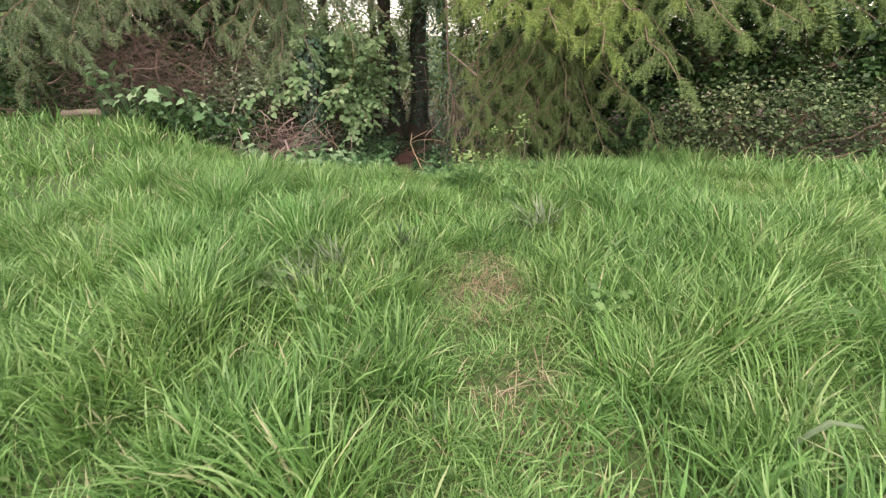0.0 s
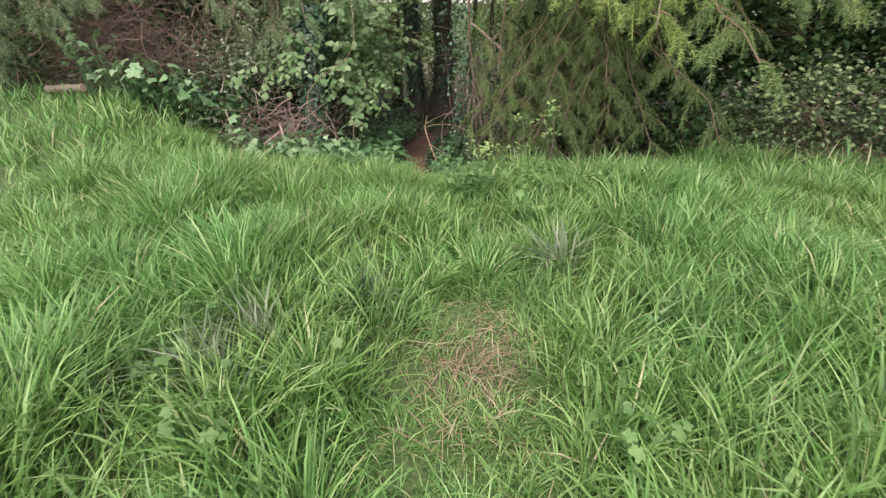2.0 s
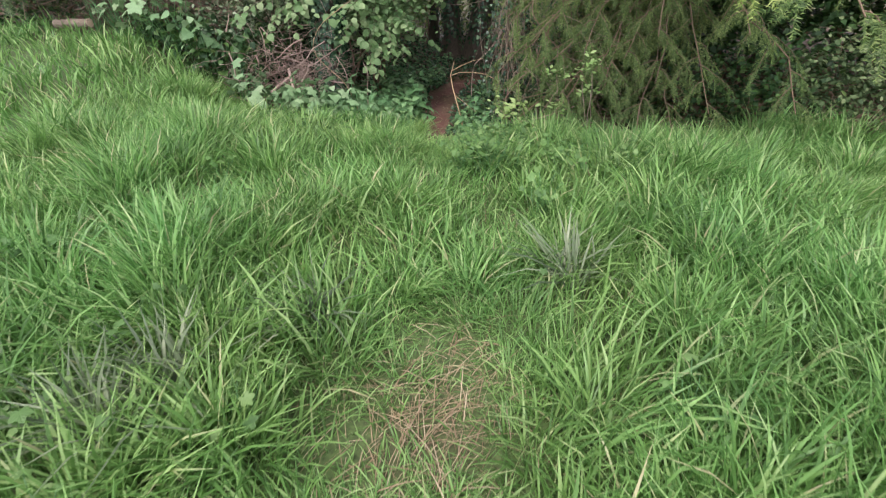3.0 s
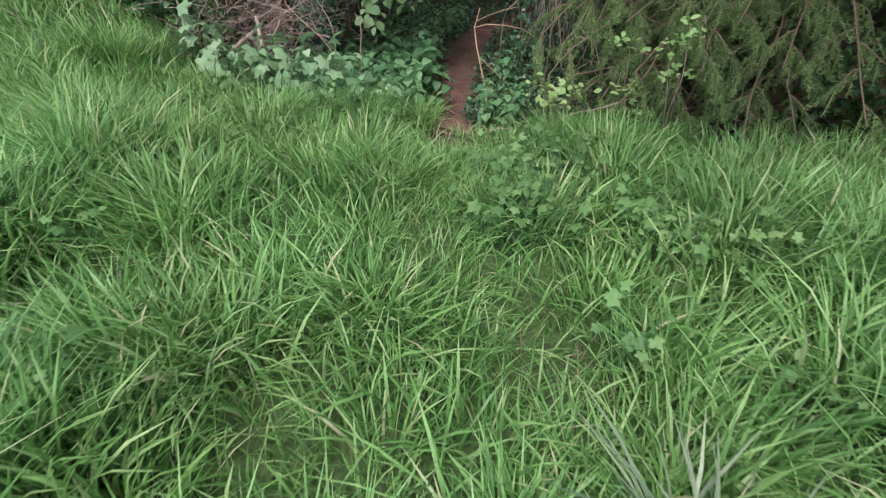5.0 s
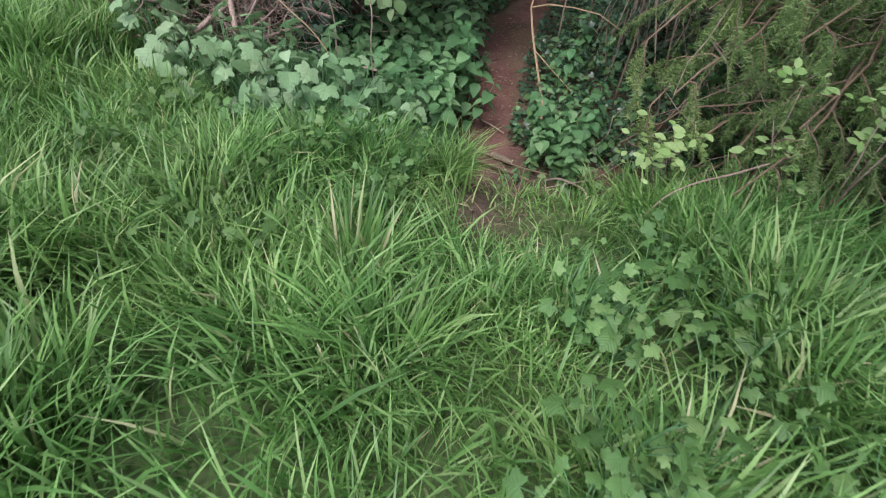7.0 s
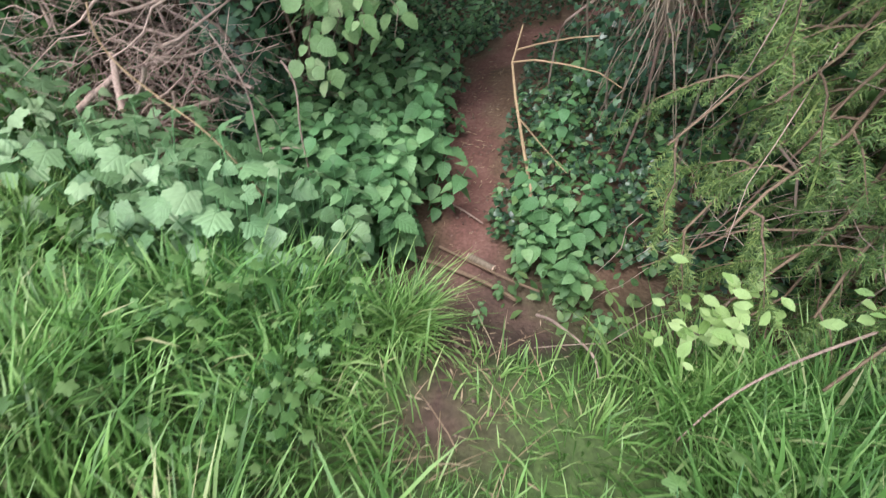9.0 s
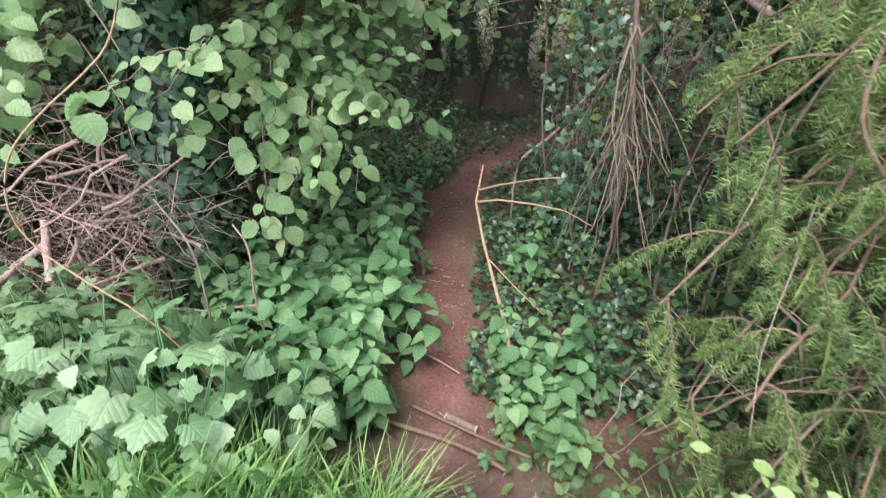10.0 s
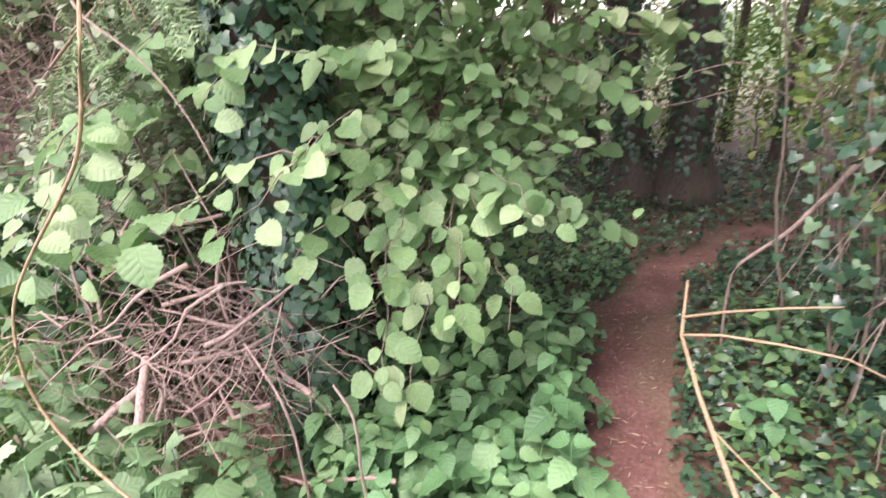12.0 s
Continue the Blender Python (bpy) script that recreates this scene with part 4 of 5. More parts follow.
hanging_twigs("dead grey-brown twigs hanging beside the path", (0.15, 8.0, 0.5), (0.3, 0.4, 0.5), 75, 84)
shrub("ivy_bush", "ivy and thin leafy shoots climbing beside the path", "ivy", (0.35, 8.3), [((0.3, 8.2, 0.1), (0.35, 0.45, 0.8), 700), ((0.75, 7.7, 0.2), (0.35, 0.4, 0.7), 600)], LEAF_IVY, 0.055, M_IVY, 88, 0.012, M_GREYTWIG)
shrub("leafy_shrub", "thin pale-leaved shrub reaching over the path bend", "bush", (0.6, 8.9), [((0.2, 8.9, 0.6), (0.4, 0.4, 0.6), 320), ((0.5, 7.9, 0.5), (0.4, 0.5, 0.7), 300)], LEAF_SMALL, 0.06, M_CANOPY, 89, 0.01, M_GREYTWIG)
def twig_broom():
    """A dead stem hanging beside the path, fanned out below into a broom of bare twigs, ivy round its upper part."""
    g = np.random.default_rng(121)
    t = thing("hanging_branch", "dead brown hanging stem fanning into bare twigs, ivy above", "dead branch", (0.2, 7.5, float(height(0.2, 7.5))))
    stem = np.array([(0.05, 7.55, 1.9), (0.07, 7.52, 1.4), (0.09, 7.5, 0.92), (0.13, 7.5, 0.7), (0.16, 7.5, 0.49), (0.18, 7.5, 0.25), (0.2, 7.5, 0.03), (0.22, 7.48, -0.3), (0.2, 7.5, -0.78)])
    bar("stem", stem, 0.014, 0.007, M_DEADBROWN, t, 7)
    for k in range(30):
        a = stem[3 + k % 3] + g.normal(0, 0.008, 3)
        b = np.array([a[0] + g.uniform(-0.22, 0.42), a[1] + g.normal(-0.08, 0.16), a[2] - g.uniform(0.4, 0.85)])
        b[2] = max(b[2], -0.62)
        bar("twig", wander(a, b, 8, -0.03, 0.05, 1210 + k), 0.005, 0.0016, M_GREYTWIG, t, 5)
    n = 420
    z = g.uniform(-0.5, 1.9, n)
    P = np.stack([np.interp(z, stem[::-1, 2], stem[::-1, 0]) - 0.14 + g.normal(0, 0.11, n), 7.62 + g.normal(0, 0.1, n), z], 1)
    nrm = np.stack([g.normal(0, 0.5, n), -np.ones(n), g.uniform(0, 0.9, n)], 1)
    fwd = np.stack([g.normal(0, 0.6, n), g.normal(-0.2, 0.3, n), -np.ones(n)], 1)
    V, F = scatter(LEAF_IVY, P, fwd, nrm, 0.042 * g.uniform(0.5, 1.3, n))
    part("ivy", V, F, M_IVY, t, "mid-green ivy leaves hanging in a curtain", "stuff")


twig_broom()
hanging_twigs("dead brown twigs hanging under the conifer", (0.75, 7.3, 0.6), (0.5, 0.5, 0.6), 65, 87)


def log_piece(name, label, a, b, r, cut=True, bark=None):
    """A round of wood with paler sawn ends."""
    t = thing(name, label, "branch", tuple(np.minimum(a, b)))
    V, F = tube(wander(a, b, 5, 0, 0.02, 5), r, r * 0.9, 10)
    part("bark", V, F, bark or M_GREYTWIG, t)
    if cut:
        for e, o in ((np.array(a), -1), (np.array(b), 1)):
            d = np.array(b) - np.array(a)
            d /= np.linalg.norm(d)
            V, F = tube([e, e + d * o * 0.004], r * 0.97, r * 0.93, 10)
            V2, F2 = tube([e + d * o * 0.004, e + d * o * 0.0045], r * 0.93, 0.0005, 10)
            V, F = join([(V, F), (V2, F2)])
            part("cut_face", V, F, M_CUT, t, "pale sawn wood")
    return t


# ---------------------------------------------------------------- nettles, broad weeds
def nettle(label, at, h, seed, pairs=5):
    g = np.random.default_rng(seed)
    t = thing("nettle", label, "nettle", at, "nettles by the path")
    at = np.array(at)
    P = wander(at - (0, 0, 0.03), at + (g.normal(0, 0.05), g.normal(-0.03, 0.05), h), 6, 0, 0.03, seed)
    bar("stem", P, 0.0035, 0.0018, M_NETTLE, t, 4)
    Q, F, U, S = [], [], [], []
    a0 = g.uniform(0, 3.14)
    for k in range(pairs + 1):
        u = 0.3 + 0.7 * k / pairs
        v = u * 4.999
        c = P[min(int(v), 4)] + (P[min(int(v), 4) + 1] - P[min(int(v), 4)]) * (v - min(int(v), 4))
        for s in range(2):
            a = a0 + k * 1.57 + s * 3.14 + g.normal(0, 0.2)
            F.append((math.cos(a), math.sin(a), g.normal(-0.25, 0.15) + (0.3 if k == pairs else 0)))
            U.append((0, -0.15, 1))
            Q.append(c)
            S.append((0.095 - 0.035 * (k == pairs) - 0.012 * (k == 0)) * g.uniform(0.8, 1.15))
    single_leaves(t, LEAF_NETTLE, M_NETTLE_P, np.array(Q), np.array(F), np.array(U), np.array(S))
    return t


def nettle_patch():
    g = np.random.default_rng(51)
    kinds = [nettle("green stinging nettle with toothed paired leaves", (0, 0, 0), h, 400 + k) for k, h in enumerate((0.34, 0.42, 0.48, 0.38))]
    spots = []
    while len(spots) < 160:
        x, y = g.uniform(-1.7, -0.7), g.uniform(6.38, 7.9)
        if far_from(TRAIL, x, y) > 0.21 and y > 6.42 + 0.15 * max(0, -0.9 - x):
            spots.append((x, y, 1.0))
    for k in range(24):
        spots.append((g.uniform(-0.3, 0.1), g.uniform(6.42, 6.95), 0.75))
    for k in range(10):
        spots.append((g.uniform(-0.25, 0.25), g.uniform(7.6, 8.6), 0.8))
    spots += [(-0.36, 6.78, 0.4), (-0.28, 6.4, 0.35), (-0.18, 6.62, 0.5), (-0.42, 7.05, 0.35), (-0.33, 6.12, 0.35), (0.12, 6.25, 0.5), (-0.78, 7.6, 0.5), (-0.9, 8.2, 0.6), (-0.45, 7.9, 0.4)]
    for k, (x, y, s) in enumerate(spots):
        m = pose(x, y, float(height(x, y)), g.normal(0, 7), g.normal(0, 7), g.uniform(0, 360)) @ Matrix.Scale(s * g.uniform(0.85, 1.15), 4)
        src = kinds[k % 4]
        if k < 4:
            src.matrix_basis = m
        else:
            c = copy_thing(src, pose(0, 0, 0))
            c.matrix_basis = m


nettle_patch()


def lobed_plant(name, label, category, at, n, h, size, seed, material, group="", shape=None, spread=0.16):
    """A weed: bent stalks from one foot, one lobed leaf on each."""
    g = np.random.default_rng(seed)
    t = thing(name, label, category, at, group)
    at = np.array(at)
    Q, F, U, S = [], [], [], []
    for k in range(n):
        a = k * 2.4 + g.normal(0, 0.3)
        out = spread * g.uniform(0.4, 1.2)
        tip = at + np.array([out * math.cos(a), out * math.sin(a), h * g.uniform(0.45, 1.05)])
        bar("stalk", wander(at - (0, 0, 0.02), tip, 5, -0.02, 0.04, seed * 13 + k), size * 0.03 + 0.0008, size * 0.015 + 0.0006, M_NETTLE, t, 4)
        Q.append(tip)
        F.append((math.cos(a), math.sin(a), g.normal(-0.3, 0.2)))
        U.append((g.normal(0, 0.35), -0.45 + g.normal(0, 0.35), 1))
        S.append(size * g.uniform(0.55, 1.3))
    single_leaves(t, shape or LEAF_PALMATE, material, np.array(Q), np.array(F), np.array(U), np.array(S))
    return t


def broad_patch():
    g = np.random.default_rng(52)
    kinds = [lobed_plant("hogweed", "pale green broad-leaved weed at the meadow's edge", "weed", (0, 0, 0), 16, h, (0.13, 0.09, 0.12)[k], 500 + k, M_BROAD, "broad-leaved weeds", (LEAF_PALMATE, LEAF_HEART, LEAF_PALMATE)[k], 0.2) for k, h in enumerate((0.68, 0.6, 0.5))]
    spots = [(-1.22, 6.1, 1.0), (-1.05, 6.2, 0.9), (-1.4, 6.2, 1.1), (-1.6, 6.15, 1.0), (-1.25, 6.35, 1.05), (-1.5, 6.4, 1.0), (-1.8, 6.3, 1.0), (-0.98, 6.1, 0.75), (-2.05, 6.4, 0.95), (-1.75, 6.5, 0.9), (-2.3, 6.45, 0.9), (-2.7, 6.65, 0.9), (-1.2, 5.98, 0.75), (-3.2, 6.85, 1.3), (-3.7, 7.05, 1.3), (-4.4, 7.15, 1.2), (-2.95, 6.75, 1.2), (-4.05, 7.1, 1.2), (-4.9, 7.3, 1.1), (-1.35, 6.05, 1.0), (-1.55, 6.02, 0.95), (-1.75, 6.1, 1.0), (-1.95, 6.15, 1.0), (-2.2, 6.25, 1.0), (-2.45, 6.35, 1.0), (-1.1, 6.32, 0.95), (-1.4, 6.3, 1.05), (-1.65, 6.3, 1.1), (-1.9, 6.45, 1.0), (-2.6, 6.5, 0.9)]
    for k, (x, y, s) in enumerate(spots):
        m = pose(x, y, float(height(x, y)), g.normal(0, 6), g.normal(0, 6), g.uniform(0, 360)) @ Matrix.Scale(s, 4)
        if k < 3:
            kinds[k].matrix_basis = m
        else:
            copy_thing(kinds[k % 3], pose(0, 0, 0)).matrix_basis = m
    small = [lobed_plant("meadow_weed", "low green lobed weed among the grass", "weed", (0, 0, 0), 9, h, 0.047, 520 + k, M_WEED, "weeds in the grass", LEAF_PALMATE, 0.1) for k, h in enumerate((0.22, 0.27, 0.18))]
    spots = [(0.59, 3.8), (0.62, 3.88), (0.7, 5.3)]
    for k in range(78):
        spots.append((g.uniform(0.05, 1.25), g.uniform(4.25, 5.5)))
    for k in range(26):
        spots.append((g.uniform(-1.7, -0.65), g.uniform(4.9, 5.9)))
    for k in range(26):
        spots.append((g.uniform(-2.0, -0.7), g.uniform(5.1, 6.0)))
    for k in range(14):
        spots.append((g.uniform(-2.2, 2.2), g.uniform(1.2, 4.5)))
    for k in range(9):
        spots.append((g.uniform(-1.1, -0.25), g.uniform(1.8, 2.9)))
    for k, (x, y) in enumerate(spots):
        m = pose(x, y, float(height(x, y)) + 0.02, g.normal(0, 6), g.normal(0, 6), g.uniform(0, 360)) @ Matrix.Scale(g.uniform(0.75, 1.2), 4)
        if k < 3:
            small[k].matrix_basis = m
        else:
            copy_thing(small[k % 3], pose(0, 0, 0)).matrix_basis = m


broad_patch()


# ---------------------------------------------------------------- the ditch and the path
def forked_stick():
    t = thing("forked_stick", "peeled tan forked stick standing beside the path", "stick", (-0.2, 6.75, -0.76))
    bar("shaft", [(-0.2, 6.76, -0.76), (-0.25, 6.92, -0.5), (-0.33, 7.12, -0.4), (-0.42, 7.35, -0.28), (-0.48, 7.54, -0.18), (-0.475, 7.64, -0.12), (-0.47, 7.74, -0.06)], 0.010, 0.005, M_STICK, t, 8)
    bar("side_twig", [(-0.48, 7.54, -0.18), (-0.36, 7.47, -0.12), (-0.2, 7.42, -0.1), (-0.04, 7.4, -0.11), (0.1, 7.4, -0.18)], 0.006, 0.0025, M_STICK, t)
    bar("side_twig", [(-0.477, 7.6, -0.14), (-0.36, 7.52, -0.06), (-0.2, 7.42, 0.03), (-0.08, 7.38, 0.07)], 0.006, 0.0025, M_STICK, t)
    bar("side_twig", [(-0.38, 7.25, -0.33), (-0.25, 7.1, -0.36), (-0.1, 6.98, -0.42)], 0.004, 0.0015, M_STICK, t)


forked_stick()


def lone_stick(label, pts, r0, r1, material=None):
    t = thing("fallen_stick", label, "stick", pts[0])
    pts = np.asarray(pts, float)
    for _ in range(2):
        pts = np.concatenate([pts[:1], np.stack([0.75 * pts[:-1] + 0.25 * pts[1:], 0.25 * pts[:-1] + 0.75 * pts[1:]], 1).reshape(-1, 3), pts[-1:]])
    bar("shaft", pts, r0, r1, material or M_STICK, t, 7)


lone_stick("brown stick lying across the ditch", [(-0.78, 6.53, -0.7), (-0.6, 6.5, -0.7), (-0.44, 6.47, -0.7), (-0.3, 6.42, -0.69), (-0.21, 6.36, -0.67)], 0.012, 0.008, M_BRANCH)
lone_stick("thin brown stick lying across the ditch", [(-0.62, 6.62, -0.71), (-0.44, 6.56, -0.71), (-0.28, 6.49, -0.69), (-0.12, 6.41, -0.64)], 0.008, 0.005, M_BRANCH)
lone_stick("pale bent twig on the bank of the ditch", [(-0.12, 6.17, -0.5), (-0.07, 6.1, -0.42), (-0.03, 6.03, -0.37), (0.03, 5.96, -0.33), (0.07, 5.9, -0.31), (0.09, 5.83, -0.34)], 0.006, 0.004, M_TWIG)
lone_stick("thin twig across the path", [(-0.7, 6.94, -0.69), (-0.58, 6.9, -0.69), (-0.45, 6.84, -0.71)], 0.006, 0.003, M_TWIG)
lone_stick("pale crooked twig at the grass edge", [(0.26, 5.66, -0.26), (0.33, 5.73, -0.13), (0.45, 5.83, -0.1), (0.58, 5.93, -0.11), (0.68, 5.99, -0.09), (0.9, 6.12, -0.04)], 0.0025, 0.005, M_TWIG)
lone_stick("arching orange bramble stem over the weeds", [(-1.15, 6.6, 1.45), (-1.04, 6.25, 1.12), (-1.05, 6.18, 0.94), (-1.12, 6.18, 0.82), (-1.22, 6.18, 0.75), (-1.35, 6.18, 0.67), (-1.49, 6.18, 0.57), (-1.57, 6.18, 0.46), (-1.6, 6.18, 0.36), (-1.57, 6.18, 0.27), (-1.47, 6.18, 0.18), (-1.3, 6.2, 0.03), (-1.2, 6.25, -0.3)], 0.002, 0.0032, M_STICK)
lone_stick("brown bare branch slanting across the path bend", [(-0.3, 8.25, -0.75), (-0.3, 8.2, -0.22), (-0.2, 8.2, -0.12), (-0.09, 8.2, -0.02), (0.02, 8.2, 0.15), (0.12, 8.2, 0.31), (0.35, 8.25, 0.6)], 0.006, 0.012, M_TWIG)
for dy, pts in ((0.0, [(0.25, 9.3, -0.78), (0.3, 9.2, 0.3), (-0.21, 9.2, 0.61), (-0.57, 9.2, 0.54), (-0.92, 9.2, 0.48)]), (0.05, [(0.28, 9.35, -0.78), (0.22, 9.25, 0.2), (-0.09, 9.2, 0.47), (-0.45, 9.2, 0.4), (-0.76, 9.2, 0.39)]), (0.1, [(0.3, 9.4, -0.78), (0.15, 9.3, 0.5), (-0.2, 9.25, 0.95), (-0.6, 9.2, 1.0), (-0.8, 9.2, 0.9)])):
    Q = np.array(pts)
    u = np.linspace(0, len(Q) - 1, 14)
    lone_stick("thin pale dead shoot reaching over the path", [tuple(np.array([np.interp(v, range(len(Q)), Q[:, i]) for i in range(3)]) + (0, dy, 0.015 * math.sin(3 * v))) for v in u], 0.006, 0.0025, M_TWIG)
lone_stick("grey dead branch leaning through the hazel", [(-2.3, 7.2, -0.5), (-2.2, 6.95, 0.5), (-1.95, 6.75, 1.15), (-1.9, 6.7, 1.07), (-1.7, 6.7, 0.94), (-1.6, 6.7, 0.8), (-1.56, 6.7, 0.68)], 0.006, 0.002, M_GREYTWIG)
lone_stick("dark red bent stem rising from the nettles", [(-1.22, 6.62, -0.72), (-1.24, 6.6, -0.2), (-1.2, 6.6, 0.05), (-1.25, 6.6, 0.14)], 0.005, 0.003, M_TWIG)
lone_stick("thin brown stem rising from the nettles", [(-1.5, 6.62, -0.7), (-1.45, 6.6, -0.25), (-1.43, 6.6, 0.02), (-1.55, 6.62, 0.2)], 0.005, 0.003, M_TWIG)
for pts in ([(1.6, 7.2, 1.2), (0.9, 6.6, 0.9), (0.62, 6.4, 0.62), (0.54, 6.4, 0.37), (0.44, 6.4, -0.02), (0.3, 6.3, -0.25)], [(0.5, 6.8, 1.5), (0.42, 6.4, 0.73), (0.58, 6.4, 0.51), (0.75, 6.4, 0.37), (1.0, 6.4, 0.2)], [(1.7, 7.0, 0.3), (0.85, 6.3, 0.09), (0.43, 6.3, -0.03), (0.19, 6.3, -0.28)]):
    Q = np.array(pts)
    u = np.linspace(0, len(Q) - 1, 16)
    g4 = np.random.default_rng(len(pts))
    lone_stick("bare brown dead bough among the conifer's needles", [tuple(np.array([np.interp(v, range(len(Q)), Q[:, i]) for i in range(3)]) + g4.normal(0, 0.008, 3)) for v in u], 0.007, 0.0025, M_BRANCH)
lone_stick("thick pinkish-brown bare bough reaching over the path", [(1.72, 7.45, 0.55), (1.3, 7.32, 0.63), (1.0, 7.3, 0.68), (0.75, 7.36, 0.73), (0.57, 7.41, 0.77), (0.45, 7.44, 0.85), (0.33, 7.45, 0.95), (0.1, 7.5, 1.12)], 0.024, 0.011, M_TWIG)
shrub("bramble_bush", "grey-green leaves over the brush pile", "bush", (-2.5, 7.3), [((-2.35, 7.05, 0.8), (0.5, 0.25, 0.45), 900), ((-2.9, 7.1, 0.5), (0.35, 0.25, 0.4), 500)], LEAF_SMALL, 0.055, M_GREYLEAF, 68, 0.01, M_GREYTWIG)
log_piece("broken_log", "short pale weathered log in the ditch", (-0.47, 6.6, -0.715), (-0.34, 6.55, -0.71), 0.018)
log_piece("cut_branch", "sawn pale branch end in the brush pile", (-2.02, 6.5, -0.14), (-2.12, 6.66, 0.02), 0.016, bark=M_TWIG)
log_piece("cut_branch", "sawn branch lying in the brush pile", (-2.3, 6.5, -0.2), (-2.12, 6.62, -0.06), 0.015, bark=M_TWIG)
log_piece("fallen_log", "pale fallen log at the meadow's edge", (-5.5, 7.32, 0.27), (-4.95, 7.26, 0.31), 0.055)


def ivy_carpet(name, label, regions, seed, size=0.04):
    g = np.random.default_rng(seed)
    out = []
    for x0, x1, y0, y1, n in regions:
        x, y = g.uniform(x0, x1, n), g.uniform(y0, y1, n)
        k = far_from(TRAIL, x, y) > 0.14 + 0.05 * np.sin(9 * y)
        x, y = x[k], y[k]
        P = np.stack([x, y, height(x, y) + g.uniform(0.02, 0.14, len(x))], 1)
        fw, up = leaf_dirs(len(x), g, -0.25, 0.6)
        out.append(scatter(LEAF_IVY, P, fw, up, size * g.uniform(0.6, 1.4, len(x))))
    V, F = join(out)
    return tagged(new(name, mesh_of(name, V, F, M_IVY)), label, "ivy", kind="stuff")


ivy_carpet("ground_ivy", "dark glossy ivy carpeting the woodland floor", [(-0.5, 1.2, 6.7, 9.6, 5200), (-3.5, 0.6, 9.0, 12.5, 9500), (-3.0, -0.8, 7.2, 9.2, 3200), (0.6, 4, 9, 12, 1500)], 95)


def woodland_herbs():
    """Low green herb layer of the wood on both sides of the path."""
    g = np.random.default_rng(103)
    out = []
    for x0, x1, y0, y1, n, h in ((-2.6, -0.85, 7.3, 9.4, 2600, 0.28), (-0.35, 1.3, 6.3, 8.8, 2000, 0.18), (-3.5, -0.9, 9.2, 11.5, 1500, 0.2), (-4.5, -1.6, 6.9, 7.6, 900, 0.25), (1.0, 6.5, 5.95, 7.0, 1800, 0.3)):
        x, y = g.uniform(x0, x1, n), g.uniform(y0, y1, n)
        k = (far_from(TRAIL, x, y) > 0.16 + 0.05 * np.sin(7 * y)) & (y > wood_edge(x) - 0.05)
        x, y = x[k], y[k]
        P = np.stack([x, y, height(x, y) + h * g.uniform(0.15, 1, len(x))], 1)
        fw, up = leaf_dirs(len(x), g, -0.15, 0.5)
        out.append(scatter(LEAF_PALE, P, fw, up, 0.05 * g.uniform(0.5, 1.5, len(x))))
    pale = out.pop(1)
    V, F = join(out)
    tagged(new("woodland_herbs", mesh_of("woodland_herbs", V, F, M_NETTLE)), "low green leafy herbs covering the woodland floor", "undergrowth", kind="stuff")
    tagged(new("woodland_herbs", mesh_of("woodland_herbs", *pale, M_WEED_LOW)), "fresh green herbs among the ivy by the path", "undergrowth", kind="stuff")


woodland_herbs()


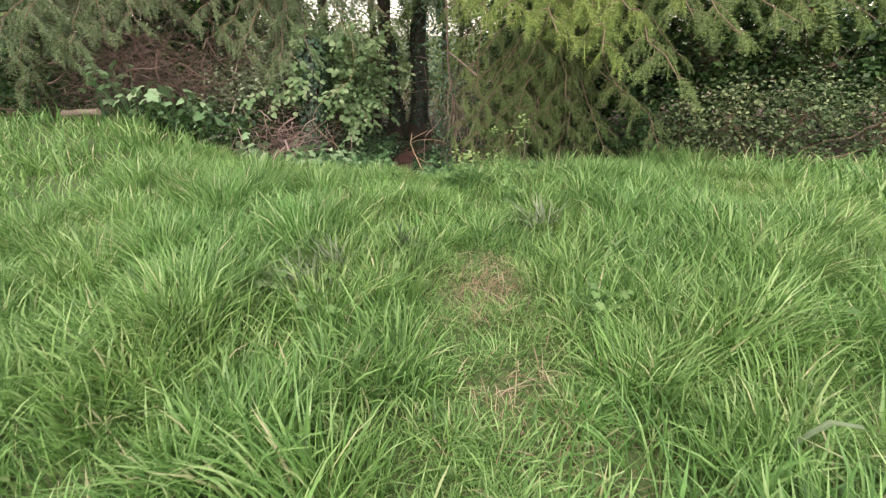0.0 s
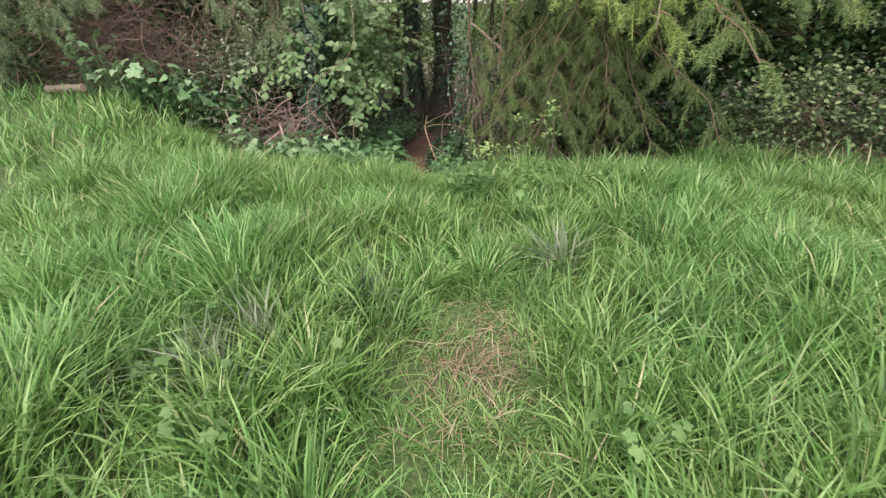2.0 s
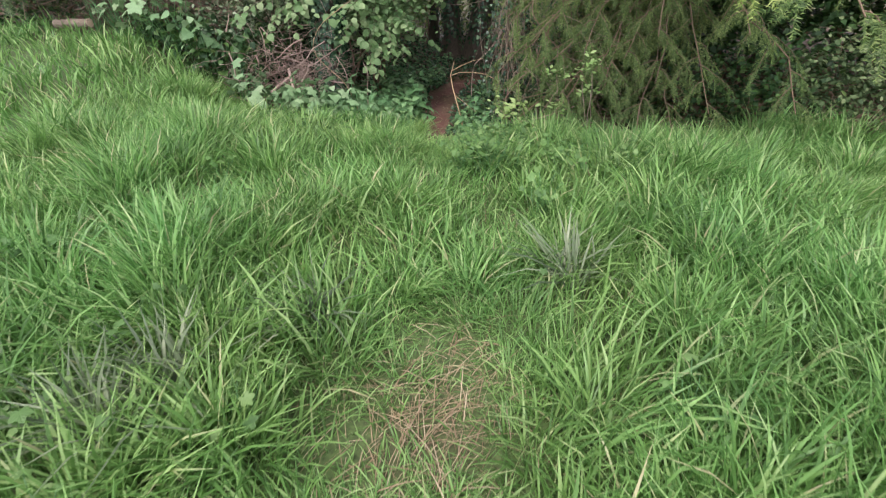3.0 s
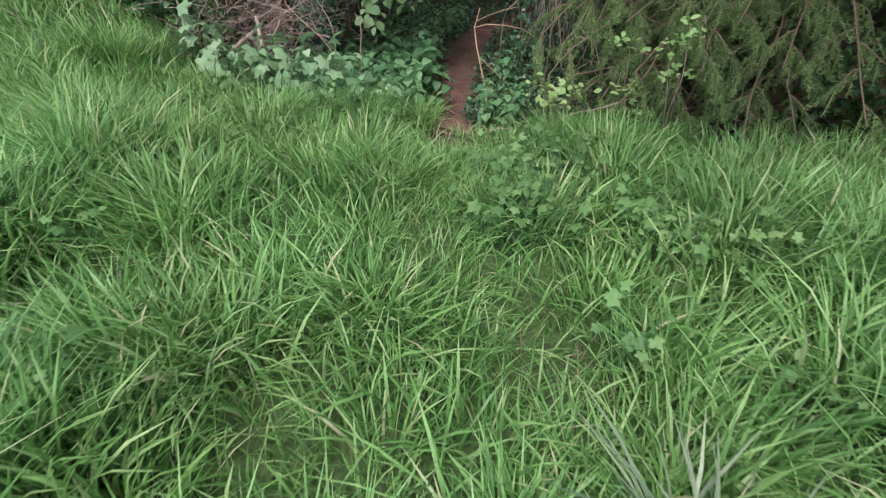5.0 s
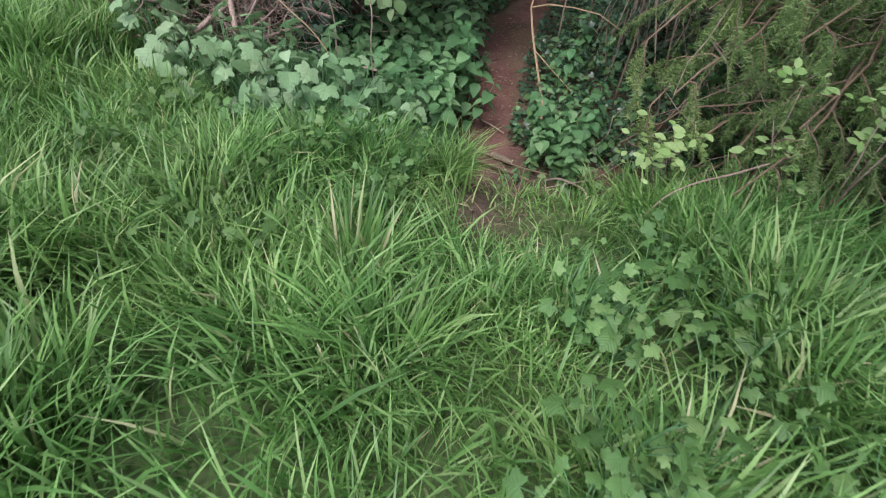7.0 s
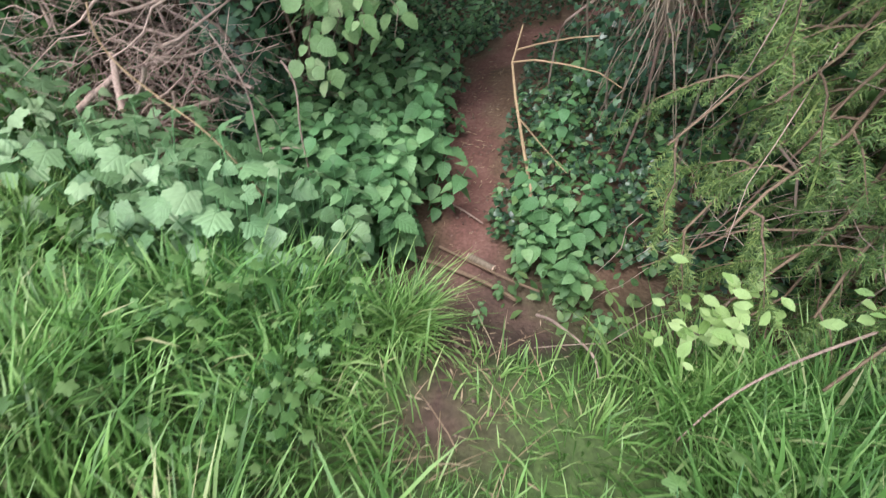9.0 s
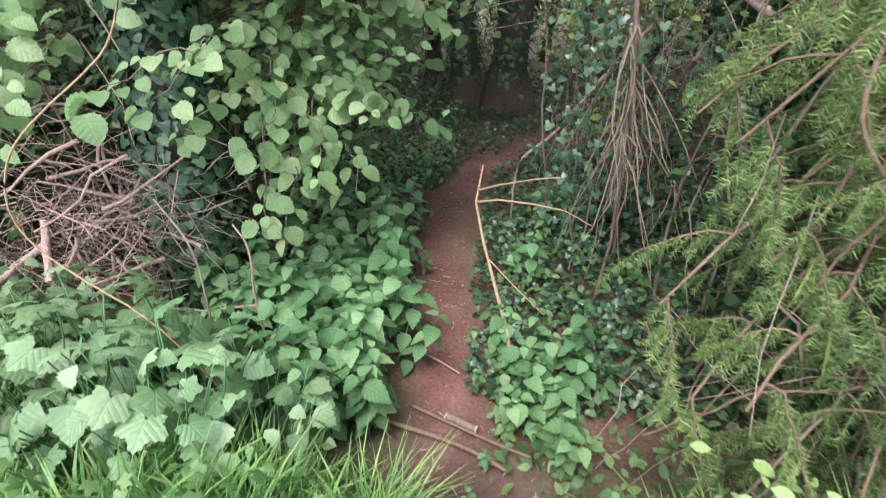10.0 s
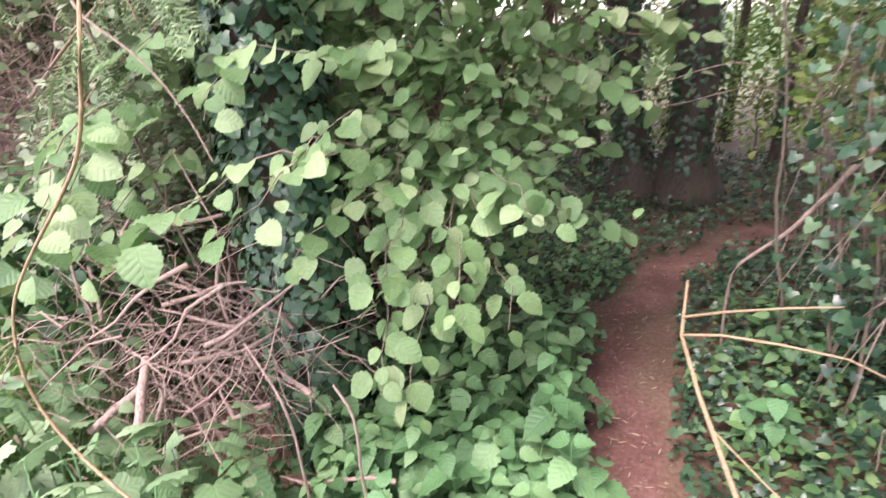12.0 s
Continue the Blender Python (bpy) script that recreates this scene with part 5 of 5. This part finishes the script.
def litter():
    """Chips, straws and crumbs of dead leaf on the bare earth."""
    g = np.random.default_rng(96)
    i = np.where(g.uniform(0, 1, 760) < 0.1, g.integers(0, 3, 760), g.integers(0, len(TRAIL) - 2, 760))
    u = g.uniform(0, 1, (760, 1))
    p = TRAIL[i] * (1 - u) + TRAIL[i + 1] * u + g.normal(0, 1, (760, 2)) * np.where(i < 3, 0.28, 0.14)[:, None]
    P = np.stack([p[:, 0], p[:, 1], height(p[:, 0], p[:, 1]) + 0.006], 1)
    fw, up = leaf_dirs(760, g, 0.0, 0.2)
    fw[:, 2] = g.normal(0, 0.08, 760)
    V, F = scatter(leaf_shape([0.02, 0.06, 0.05, 0.0], 0.3, 0.05), P, fw, up, g.uniform(0.008, 0.028, 760) * g.uniform(0.7, 2.2, 760))
    tagged(new("leaf_litter", mesh_of("leaf_litter", V, F, M_STRAW)), "pale chips and dead straw strewn on the earth path", "litter", kind="stuff")
    # clods and crumbs of soil
    n = 420
    i = g.integers(0, 6, n)
    u = g.uniform(0, 1, (n, 1))
    p = TRAIL[i] * (1 - u) + TRAIL[i + 1] * u + g.normal(0, 0.13, (n, 2)) * np.where(i < 3, 1.5, 0.8)[:, None]
    P = np.stack([p[:, 0], p[:, 1], height(p[:, 0], p[:, 1]) - 0.002], 1)
    lump = (np.array([(1, 0, 0), (0, 1, 0), (-0.9, 0.1, 0), (0.1, -1, 0), (0, 0.1, 0.8), (0, 0, -0.7)]), np.array([(0, 1, 4), (1, 2, 4), (2, 3, 4), (3, 0, 4), (1, 0, 5), (2, 1, 5), (3, 2, 5), (0, 3, 5)]))
    fw, up = leaf_dirs(n, g, 0.0, 0.5)
    V, F = scatter(lump, P, fw, up, g.uniform(0.003, 0.008, n) * g.uniform(0.7, 2.0, n))
    tagged(new("soil_crumbs", mesh_of("soil_crumbs", V, F, M_DEADBROWN)), "dark clods and crumbs of soil on the earth path", "soil", kind="stuff")
    n = 900
    c = np.array([(0.21, 2.45, 0.3), (0.4, 1.3, 0.28), (0.45, 3.75, 0.12), (-0.3, 5.6, 0.2)])
    k = g.choice(4, n, p=(0.48, 0.45, 0.03, 0.04))
    x, y = c[k, 0] + g.normal(0, 1, n) * c[k, 2] * 0.6, c[k, 1] + g.normal(0, 1, n) * c[k, 2] * 0.8
    V, F = blades(x, y, g.uniform(0.05, 0.16, n), g.uniform(0.0025, 0.005, n), np.full(n, 1.6), g)
    tagged(new("dry_grass", mesh_of("dry_grass", V, F, M_STRAW)), "flattened dry straw on worn patches of meadow", "dry grass", kind="stuff")


litter()


def tuft(label, at, n, L, seed, mat, name="grass_tuft", width=0.006):
    g = np.random.default_rng(seed)
    z = float(height(*at))
    t = thing(name, label, "grass", (*at, z))
    x, y = at[0] + g.normal(0, 0.035, n), at[1] + g.normal(0, 0.035, n)
    a = g.uniform(0, 6.28, n)
    V, F = blades(x, y, L * g.uniform(0.6, 1.2, n), np.full(n, width), np.full(n, 0.75), g, z - 0.01)
    part("blade_mass", V, F, mat, t, kind="stuff")


tuft("arching green grass tuft on the lip of the ditch", (-0.55, 5.88), 380, 0.25, 97, M_GRASS)
tuft("short grass tuft under the pale shoots", (0.45, 5.85), 260, 0.22, 98, M_GRASS)
tuft("silvery feathery weed beside the nettles", (-0.8, 6.02), 60, 0.2, 99, M_GREYLEAF, "silver_weed", 0.012)

for k, (x, y, n) in enumerate([(-0.68, 2.24, 110), (-0.27, 2.85, 80), (-0.55, 2.4, 70), (0.75, 3.3, 60)]):
    tuft("silvery feathery weed among the meadow grass", (x, y), n, 0.33, 130 + k, M_GREYLEAF, "silver_weed", 0.011)


def pale_shoots():
    """Upright shoots with rosettes of rounded pale leaves at the foot of the conifer."""
    g = np.random.default_rng(101)
    for k, (x, y, z) in enumerate([(0.24, 5.84, -0.02), (0.33, 5.95, 0.0), (0.42, 5.98, -0.03), (0.3, 5.9, -0.08), (0.75, 6.0, 0.0), (0.85, 5.95, -0.1), (0.7, 6.05, 0.25), (0.95, 5.85, 0.45), (0.9, 5.88, 0.3), (1.0, 5.95, 0.15)]):
        foot = (x + 0.15, y + 0.25, float(height(x + 0.15, y + 0.25)))
        t = thing("leafy_shoot", "slender shoot with pale rounded spring leaves", "shoot", foot, "pale leafy shoots")
        W = wander(foot, (x, y, z), 7, -0.05, 0.04, 700 + k)
        bar("twig", W, 0.005, 0.002, M_TWIG, t, 5)
        n = 18
        q = W[-1] + np.stack([g.normal(0, 0.05, n), g.normal(0, 0.035, n), g.normal(0, 0.03, n)], 1)
        fw, up = leaf_dirs(n, g, 0.2, 0.3)
        up[:, 1] -= 0.4
        single_leaves(t, LEAF_PALE, M_PALE, q, fw, up, 0.046 * g.uniform(0.6, 1.25, n))


pale_shoots()


def fallen_leaf():
    """A long pale dead blade bent over in the near grass."""
    t = thing("dead_leaf", "long pale dead leaf bent over in the grass", "leaf", (1.15, 1.1, 0.0))
    mid = np.array([(1.12, 1.08, 0.05), (1.1, 1.06, 0.2), (1.16, 1.04, 0.29), (1.24, 1.02, 0.29), (1.32, 0.99, 0.22)])
    V = np.concatenate([np.stack([m + (0, -0.009, 0.004) * np.array(w), m, m + (0, 0.009, 0.004) * np.array(w)]) for m, w in zip(mid, (0.5, 0.9, 1.2, 1.0, 0.1))])
    F = [(3 * i + k, 3 * i + k + 1, 3 * i + k + 4, 3 * i + k + 3) for i in range(4) for k in range(2)]
    part("blade", V, F, M_GREYLEAF, t)


fallen_leaf()
